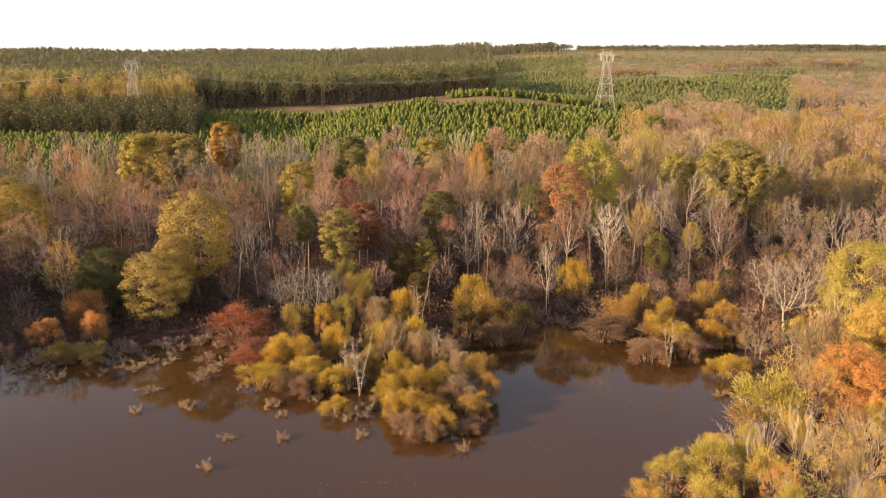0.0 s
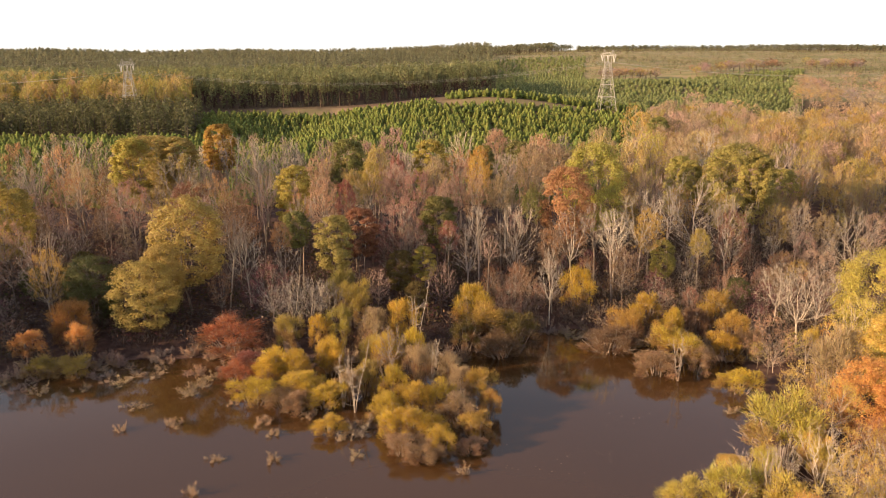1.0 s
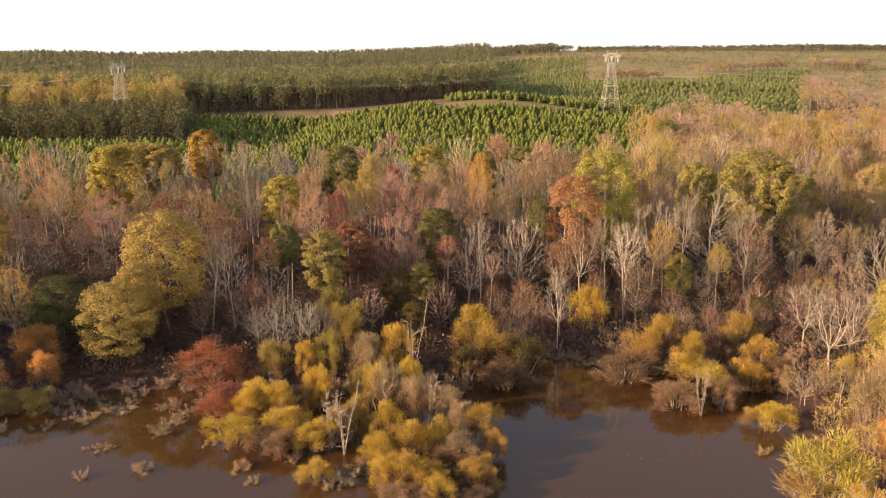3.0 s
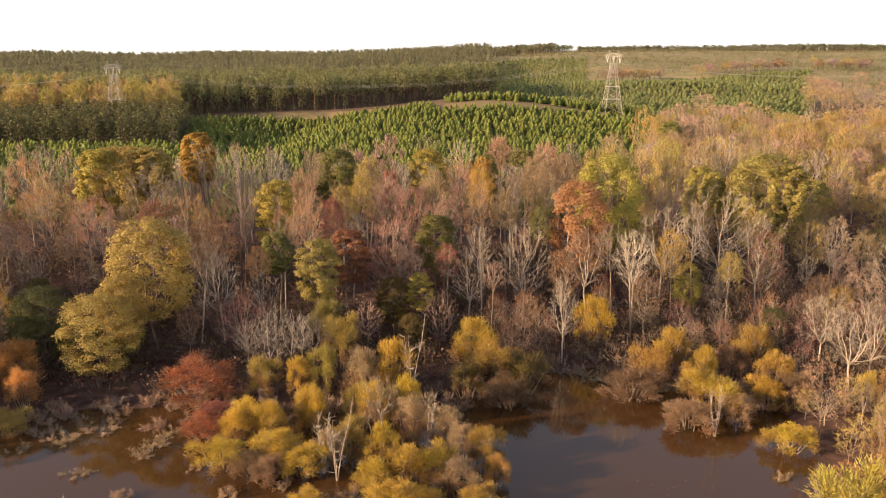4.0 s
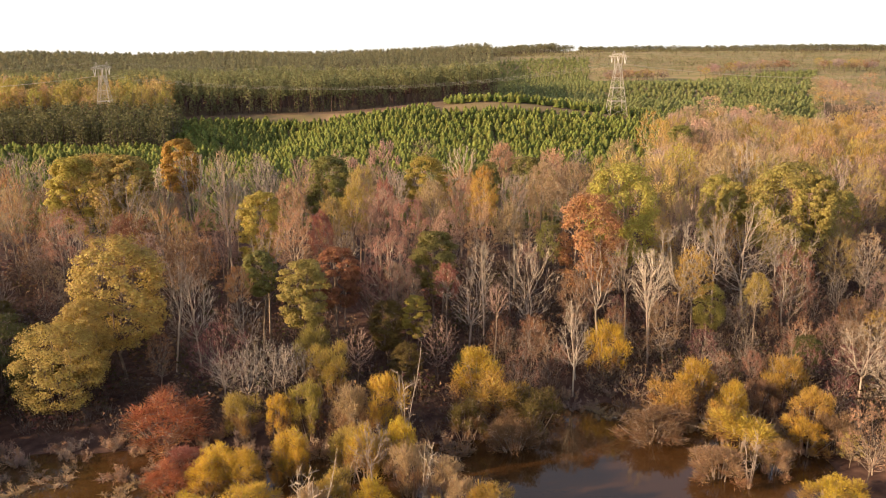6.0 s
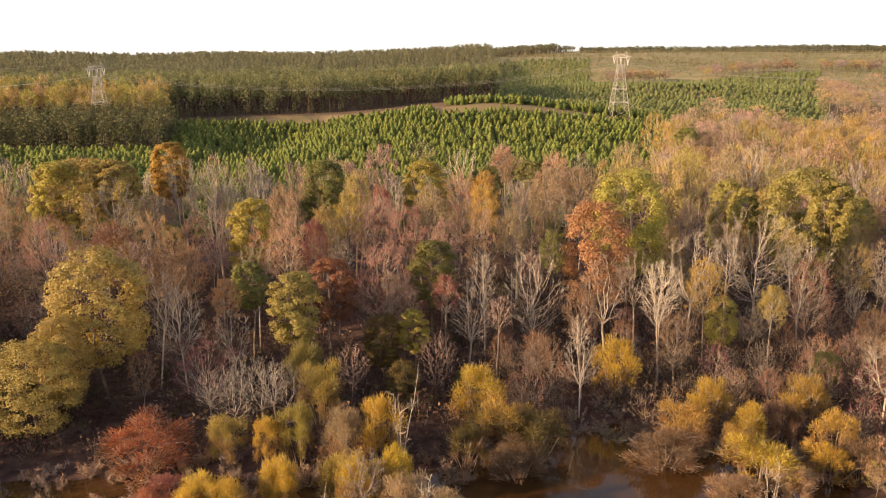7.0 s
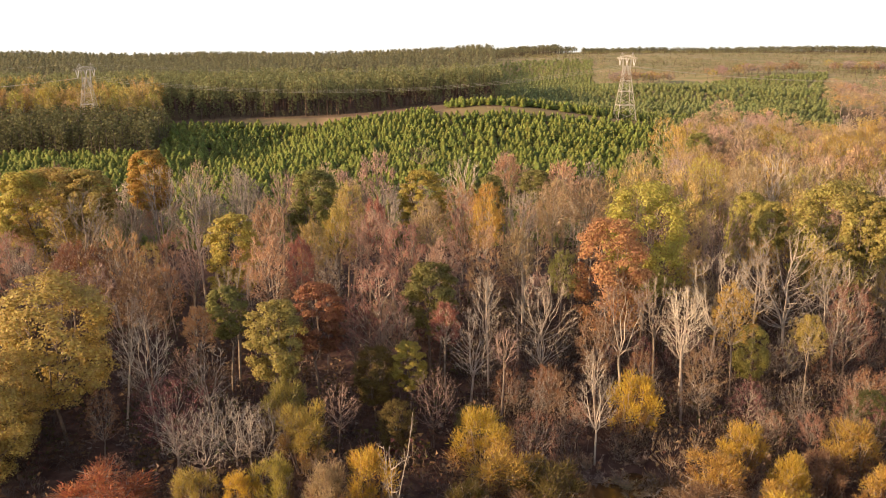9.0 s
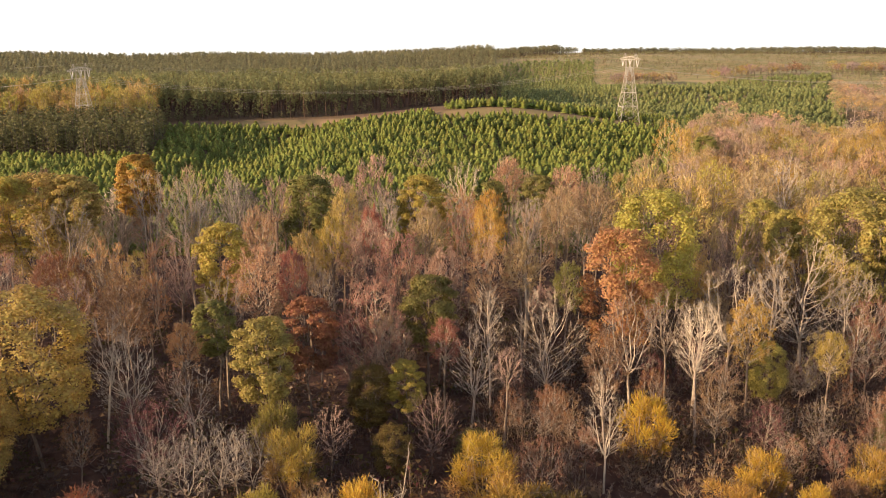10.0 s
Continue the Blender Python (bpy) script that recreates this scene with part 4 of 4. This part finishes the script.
def far_pine_form():
    """A pine for the far hills: a stem and a blunt, rounded crown of needle clumps."""
    g = Geo()
    g.tube([Vector((0, 0, -0.5)), Vector((0, 0, 15))], [0.2, 0.08], 3, 1)
    for k in range(48):
        u = (k + 0.5) / 48
        w = k * 2.4
        r = 2.3 * math.sin(math.pi * (0.35 + 0.6 * u))
        d = Vector((math.cos(w), math.sin(w), 0.5 + u)).normalized()
        g.leaf(Vector((d.x * r, d.y * r, 11.5 + 6.5 * u)), (d + rand_dir() * 0.35).normalized(), rng.uniform(0.9, 1.4), 0)
    return g


def far_tree_form(leaves=110):
    g = Geo()
    g.tube([Vector((0, 0, -0.5)), Vector((0, 0.1, 12))], [0.2, 0.08], 3, 1)
    for k in range(leaves):
        d = rand_dir(0.2)
        p = Vector((d.x * 3.4, d.y * 3.4, 11 + d.z * 5.6)) * rng.uniform(0.7, 1.0)
        g.blade(p, p + (d + rand_dir(0.4) * 0.8).normalized() * rng.uniform(0.9, 1.6), rng.uniform(0.5, 0.9) * (110 / leaves) ** 0.4, 0)
    return g


def scatter(y0, y1, half, gap, growth, inside, w, h, jitter=0.48, vary=0.35):
    """Spots on the ground in rows that widen with distance, where inside(x, y) holds."""
    out, y = [], y0
    while y < y1:
        g = gap * (1 + growth * (y - y0))
        xs = np.arange(-half * y, half * y, g)
        x = xs + np.array([rng.uniform(-jitter, jitter) * g for _ in xs])
        yv = y + np.array([rng.uniform(-jitter, jitter) * g for _ in xs])
        ok = inside(x, yv)
        zv = land(x, yv)
        for a, b, c in zip(x[ok], yv[ok], zv[ok]):
            s = rng.uniform(1 - vary, 1 + 0.5 * vary)
            out.append((a, b, c, w * s * rng.uniform(0.9, 1.1), h * s, rng.uniform(0, 6.28)))
        y += g
    return out


back = np.vectorize(wood_back)
near_track = lambda x, y: (np.abs(y - np.where(x < -15, 463, 444)) > np.where(x < -15, 8, 10)) | (x < -92) | ((x > -30) & (x < -2))
pine_wall = lambda x: np.interp(x, [-400, -110, -70, 5, 29], [445, 470, 476, 508, 520])
stand = lambda x, y: (y > pine_wall(x) + 4) & (x < 0.052 * y + 6)
dark_block = lambda x, y: (x < -112 - (y - 375) * 0.2) & (y > 372) & (y < 432)
young = lambda x, y: (y > back(x) + 2) & (y < pine_wall(x) - 6) & (y < 520) & near_track(x, y) & ((y < 451) | ((x > 2) & (y < 474))) & ~dark_block(x, y) & (x < 150)
second = lambda x, y: (x > 0.06 * y - 2) & (y > np.where(x > 100, 415, 506)) & (y < np.where(x < 0.17 * y, 1040, 705 + 0.3 * x)) & (x < 0.43 * y)
brown_belt = lambda x, y: (y > 712 + 0.3 * x) & (y < 742 + 0.3 * x) & (x > 0.19 * y) & (x < 0.50 * y) & (np.sin(x * 0.05) > -0.7)



def thin_tree_form(twiggy):
    """A light tree for the back of the wood: trunk, upswept boughs and a rounded head of fine sprays."""
    g = Geo()
    g.tube([Vector((0, 0, -0.5)), Vector((0, 0.1, 7)), Vector((0.2, 0, 14))], [0.2, 0.15, 0.05], 4, 1)
    for k in range(46):
        u = (k + 0.5) / 46
        w = k * 2.4 + rng.uniform(-0.3, 0.3)
        z0 = 5.0 + 6.5 * u
        q = Vector((math.cos(w), math.sin(w), 0)) * 3.9 * math.sin(math.pi * (0.30 + 0.66 * u)) * rng.uniform(0.6, 1.05) + Vector((0, 0, 9.0 + 8.2 * u))
        d = (q - Vector((0, 0, z0))).normalized()
        g.blade(Vector((0, 0, z0)), q, 0.15, 1)
        for j in range(4):
            e = q + (d + rand_dir(0.2) * 0.9).normalized() * rng.uniform(0.5, 1.6)
            g.blade(q.lerp(Vector((0, 0, z0)), rng.uniform(0.1, 0.4)), e, 0.07, 1)
            for _ in range(2 if twiggy else 5):
                b = q.lerp(e, rng.uniform(0.0, 1.0)) + rand_dir() * 0.5
                g.blade(b, b + (d + rand_dir() * 0.7).normalized() * rng.uniform(0.4, 0.9), rng.uniform(0.16, 0.3), 0)
    return g


def thicket_form():
    """Undergrowth: a loose tangle of shoots with some leaves left."""
    g = Geo()
    for k in range(46):
        w = rng.uniform(0, 6.28)
        r = rng.uniform(0, 1.5)
        a = Vector((math.cos(w) * r, math.sin(w) * r, rng.uniform(0, 2.6)))
        b = a + Vector((math.cos(w) * rng.uniform(0, 1.0), math.sin(w) * rng.uniform(0, 1.0), rng.uniform(0.6, 1.8)))
        g.blade(a, b, 0.07, 1)
        if k % 2:
            g.leaf(b, rand_dir(0.4), rng.uniform(0.3, 0.6), 0)
    return g


def soft_tree_form(leaves, size, lobes=16):
    """A tree for the back of the wood: upswept boughs that end in a rounded head of fine sprays."""
    g = Geo()
    g.tube([Vector((0, 0, -0.5)), Vector((0, 0.1, 7)), Vector((0.2, 0, 14))], [0.2, 0.15, 0.05], 4, 1)
    for k in range(lobes):
        z = 1 - 1.7 * (k + rng.random()) / lobes
        w = k * 2.4 + rng.uniform(-0.5, 0.5)
        s = rng.uniform(0.8, 1.5)
        reach = (4.2 - s * 0.6) * math.sqrt(max(0.0, 1 - z * z)) * rng.uniform(0.7, 1.05)
        c = Vector((math.cos(w) * reach, math.sin(w) * reach, 12.2 + z * 5.0))
        g.blade(Vector((0, 0, max(5.0, c.z - 5.0))), c, 0.16, 1)
        out = Vector((c.x, c.y, c.z - 8)).normalized()
        for j in range(leaves // lobes):
            d = rand_dir(0.1)
            p = c + Vector((d.x, d.y, d.z * 1.3)) * s * rng.uniform(0.3, 1.1)
            way = (out + rand_dir(0.3) * 0.6).normalized()
            if j % 9 == 0:
                g.blade(p, p + way * rng.uniform(0.8, 1.8), 0.06, 1)
            else:
                g.blade(p, p + way * size * rng.uniform(1.4, 2.6), size * rng.uniform(0.45, 0.8), 0)
    return g


def tinted(spots, names):
    """Gives each spot one of the named leaf colours."""
    return [(*q[:6], *[v * rng.uniform(0.9, 1.1) for v in COLOURS[rng.choice(names)]]) for q in spots]


leafy = [q[1:] for q in far_fill if q[0] != "bare"]
twiggy = [q[1:] for q in far_fill if q[0] == "bare"]
for i in range(4):
    forest_stuff("hardwood_trees", soft_tree_form(1750, 0.28), leafy[i::4], [TINT_LEAF, TWIG], "back of the autumn wood, tan, russet and golden", "trees")
for i in range(3):
    forest_stuff("hardwood_trees", thin_tree_form(True), twiggy[i::3], [TINT_LEAF, PALE_BARK], "bare grey trees at the back of the autumn wood", "trees")
thickets, sunny = [], []
for k in range(3200):
    y = rng.uniform(122, 205)
    x = rng.uniform(-0.62 * y, 0.58 * y)
    if x < 5 and rng.random() < 0.45:
        continue
    if edge_distance(np.array([x]), np.array([y]))[0] > 1.5:
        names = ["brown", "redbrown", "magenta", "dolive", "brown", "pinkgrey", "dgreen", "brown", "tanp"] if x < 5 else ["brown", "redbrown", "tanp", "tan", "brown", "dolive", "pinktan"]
        # leaf colours about halved: shade under the trees put into them
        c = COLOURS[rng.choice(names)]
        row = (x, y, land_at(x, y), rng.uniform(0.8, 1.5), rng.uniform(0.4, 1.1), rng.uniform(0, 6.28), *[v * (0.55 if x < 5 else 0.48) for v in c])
        (thickets if x < 5 else sunny).append(row)
# twig bark darker here, lighter by the cove, for how light falls
forest_stuff("undergrowth", thicket_form(), thickets, [TINT_LEAF, DARK_BARK], "tangled undergrowth below the wood, in shade-darkened colours", "undergrowth")
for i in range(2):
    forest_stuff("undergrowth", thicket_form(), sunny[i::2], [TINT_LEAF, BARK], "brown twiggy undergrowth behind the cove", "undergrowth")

forms = [young_pine_form() for _ in range(3)]
spots = scatter(240, 520, 0.62, 2.75, 0.0005, young, 1.42, 1.0)
for i, g in enumerate(forms):
    forest_stuff("young_pines", g, spots[i::3], [YOUNG_PINE, BARK], "dense plantation of young bright green pines on a hillside", "pine trees")
spots = scatter(415, 1050, 0.62, 3.3, 0.0014, second, 1.5, 0.85)
forest_stuff("young_pines", young_pine_form(4, 5), spots, [FAR_YOUNG_PINE, BARK], "distant plantation of young green pines", "pine trees")
spots = scatter(372, 432, 0.62, 3.9, 0.0, dark_block, 0.95, 0.66, vary=0.4)
forest_stuff("pine_wood", old_pine_form(190, 1.5, 4.0, 1.0), spots, [DARK_PINE, DARK_BARK], "block of dense dark green pines", "pine trees")
spots = [q for q in scatter(440, 640, 0.62, 4.8, 0.001, stand, 1.0, 1.0, jitter=0.6, vary=0.26) if rng.random() < 0.9]
for i in range(2):
    forest_stuff("pine_wood", old_pine_form(190, 7.5 + 2.5 * i, 3.7, 0.92), spots[i::2], [OLD_PINE, PINE_BARK], "tall stand of mature pines with bare lower trunks", "pine trees")
edge = lambda x, y: stand(x, y) & ~stand(x, y - 14)
spots = scatter(440, 560, 0.62, 5.0, 0.0, edge, 0.85, 0.66, jitter=0.9, vary=0.8)
forest_stuff("pine_wood", old_pine_form(220, 2.5, 3.4, 0.85), spots, [OLD_PINE, PINE_BARK], "lower trees along the edge of the pine stand", "pine trees")
spots = scatter(640, 1330, 0.64, 5.6, 0.0010, stand, 1.45, 0.98, jitter=0.6, vary=0.2)
for i in range(2):
    forest_stuff("pine_wood", far_pine_form(), spots[i::2], [FAR_PINE, PINE_BARK], "distant rolling pine forest", "pine trees")
spots = tinted(scatter(715, 1000, 0.62, 7, 0.001, brown_belt, 1.1, 0.55), ["pinkgrey", "tanp", "tanp", "pinkgrey", "brown", "pinkgrey", "olive"])
forest_stuff("hardwood_belt", soft_tree_form(220, 0.8), spots, [TINT_LEAF, BARK], "distant belt of brown and russet hardwoods", "trees")
gold = lambda x, y: (x < -0.30 * y) & (y > 436) & (y < 520)
spots = scatter(436, 520, 0.62, 6.5, 0.0, gold, 1.0, 1.0)
forest_stuff("hardwood_belt", soft_tree_form(500, 0.5), tinted(spots, ["ytan", "golive", "yolive", "ytan", "tan", "olive"]), [TINT_LEAF, TWIG], "golden hardwoods at the edge of the pines", "trees")
far_right = lambda x, y: (x > 0.30 * y) & ((x > 0.42 * y) | (y < 480)) & (np.sin(x * 0.21 + y * 0.13) > -0.2) & (y > 415) & (y < 620) & (np.sin(x * 0.06) + np.sin(y * 0.08 + x * 0.03) > -0.6)
spots = tinted(scatter(415, 620, 0.64, 6, 0.001, far_right, 1.15, 0.55, jitter=0.7, vary=0.6), ["pinktan", "tan", "ytan", "pinkgrey", "tan", "pinkgrey"])
forest_stuff("hardwood_belt", soft_tree_form(380, 0.5), spots, [TINT_LEAF, TWIG], "distant tan and russet autumn woodland", "trees")
felled = lambda x, y: (x > 0.053 * y) & (((y > 748 + 0.3 * x) & ((x > 0.17 * y) | (y > 1050))) | (x > 0.43 * y))
spots = scatter(620, 1430, 0.66, 8, 0.001, felled, 1.2, 0.28)
spots = [q for q in spots if rng.random() < 0.85]
forest_stuff("brush", far_tree_form(24), spots, [BRUSH, BARK], "low scrub and saplings over a felled hillside", "scrub")
ridge = lambda x, y: (x > 0.16 * y) & (y > 1430)
spots = scatter(1350, 1640, 0.66, 7, 0.0008, ridge, 2.0, 0.52, jitter=0.8, vary=0.6)
block = lambda x, y: (x > -0.03 * y) & (x < 0.13 * y + 0.2 * (y - 1350))
spots += scatter(1350, 1560, 0.3, 7, 0.0008, block, 1.9, 0.72, jitter=0.8, vary=0.5)
forest_stuff("ridge_wood", far_pine_form(), spots, [FAR_PINE, DARK_BARK], "wooded ridge along the horizon", "trees")


# ---- the power line ----
def strut(geo, a, b, r):
    geo.tube([Vector(a), Vector(b)], [r, r], 4)


def lattice(geo, low, high, r):
    """Crossed struts on the four sides between two square rings of corners."""
    for k in range(4):
        j = (k + 1) % 4
        strut(geo, low[k], high[j], r)
        strut(geo, low[j], high[k], r)


def ring(half_x, half_y, z):
    return [(-half_x, -half_y, z), (half_x, -half_y, z), (half_x, half_y, z), (-half_x, half_y, z)]


def part(name, geo, material, parent, label=""):
    ob = new(name, geo.mesh(name, [material]))
    ob.parent = parent
    return tagged(ob, label) if label else ob


ARM_Z, HEIGHT = 28.8, 31.8


def transmission_tower(x, y, z, turn):
    tower = new("transmission_tower")
    tower.matrix_basis = pose(x, y, z, 0, 0, turn)
    levels = [(4.6, 0.0), (3.6, 7.0), (2.75, 13.5), (2.1, 18.5), (1.6, 22.5), (1.5, 25.2)]
    for k in range(4):
        g = Geo()
        for (h0, z0), (h1, z1) in zip(levels, levels[1:]):
            strut(g, ring(h0, h0, z0 - (0.5 if z0 == 0 else 0))[k], ring(h1, h1, z1)[k], 0.15)
        part("leg", g, STEEL, tower)
    for n, ((h0, z0), (h1, z1)) in enumerate(zip(levels, levels[1:])):
        g = Geo()
        a, b = ring(h0, h0, z0), ring(h1, h1, z1)
        if z1 - z0 > 4.5:
            hm, zm = (h0 + h1) / 2, (z0 + z1) / 2
            m = ring(hm, hm, zm)
            lattice(g, a, m, 0.07)
            lattice(g, m, b, 0.07)
        else:
            lattice(g, a, b, 0.07)
        part("bracing", g, STEEL, tower)
        g = Geo()
        for k in range(4):
            strut(g, b[k], b[(k + 1) % 4], 0.17 if n in (0, 1) else 0.1)
        part("belt", g, STEEL, tower)
    # two slanted horns carry the long crossarm
    for side in (-1, 1):
        g = Geo()
        low = [(sx * 1.5, side * s, 25.2 - 4) for sx in (-1, 1) for s in (0.2, 1.5)]
        high = [(sx * 0.7, side * s, ARM_Z) for sx in (-1, 1) for s in (3.4, 4.6)]
        for p, q in zip(low, high):
            strut(g, p, q, 0.11)
        strut(g, low[0], high[1], 0.07)
        strut(g, low[2], high[3], 0.07)
        strut(g, high[0], high[2], 0.07)
        strut(g, high[1], high[3], 0.07)
        part("horn", g, STEEL, tower)
    g = Geo()
    span = 14.0
    ys = np.linspace(-span, span, 13)
    for i, (a, b) in enumerate(zip(ys, ys[1:])):
        ta, tb = 1.6 * (1 - abs(a) / span * 0.75), 1.6 * (1 - abs(b) / span * 0.75)
        for sx in (-0.7, 0.7):
            strut(g, (sx, a, ARM_Z), (sx, b, ARM_Z), 0.11)
            strut(g, (sx, a, ARM_Z + ta), (sx, b, ARM_Z + tb), 0.1)
            strut(g, (sx, a, ARM_Z), (sx, b, ARM_Z + tb), 0.06)
        strut(g, (-0.7, a, ARM_Z), (0.7, a, ARM_Z), 0.07)
    arm = part("crossarm", g, STEEL, tower)
    for side in (-1, 1):
        g = Geo()
        for sx in (-0.7, 0.7):
            strut(g, (sx, side * 6.4, ARM_Z + 1.0), (0, side * 8.0, HEIGHT), 0.09)
            strut(g, (sx, side * 9.4, ARM_Z + 0.8), (0, side * 8.0, HEIGHT), 0.09)
        part("peak", g, STEEL, arm)
    for yc in (-11.0, 0.0, 11.0):
        g = Geo()
        for side in (-1, 1):
            pts = [Vector((0, yc + side * 2.0 * (1 - u), ARM_Z - 3.2 * u)) for u in np.linspace(0, 1, 13)]
            g.tube(pts, [0.24 if i % 2 else 0.14 for i in range(13)], 6)
        part("insulator", g, GLASS_GREY, arm, "pale V-shaped insulator string")
    return tagged(tower, "tall galvanised steel lattice transmission tower", "power pylon", "towers of the power line")


TOWERS = [(-161.0, 432.0, 9.5), (89.0, 455.0, 13.6)]
line_turn = math.degrees(math.atan2(23, 250))
for x, y, z in TOWERS:
    transmission_tower(x, y, land_at(x, y), line_turn)


def power_wire(name, a, b, sag, r, label):
    a, b = Vector(a), Vector(b)
    cu = bpy.data.curves.new(name, "CURVE")
    cu.dimensions, cu.bevel_depth, cu.bevel_resolution = "3D", r, 1
    sp_ = cu.splines.new("POLY")
    sp_.points.add(40)
    for i in range(41):
        u = i / 40
        p = a.lerp(b, u) - Vector((0, 0, sag * 4 * u * (1 - u)))
        sp_.points[i].co = (*p, 1)
    cu.materials.append(STEEL)
    return tagged(new(name, cu), label, "cable", "wires of the power line")


step = Vector((250, 23, 0))
ends = [Vector((x, y, land_at(x, y))) for x, y, z in TOWERS]
ends = [ends[0] - step + Vector((0, 0, 3)), ends[0], ends[1], ends[1] + step + Vector((0, 0, 2))]
across = Vector((-step.y, step.x, 0)).normalized()
for a, b in zip(ends, ends[1:]):
    for off, z, sag, r in ((-11, ARM_Z - 3.2, 9, 0.04), (0, ARM_Z - 3.2, 9, 0.04), (11, ARM_Z - 3.2, 9, 0.04), (-8, HEIGHT, 6, 0.015), (8, HEIGHT, 6, 0.015)):
        v = across * off + Vector((0, 0, z))
        power_wire("power_line", a + v, b + v, sag, r, "sagging conductor strung between steel towers")
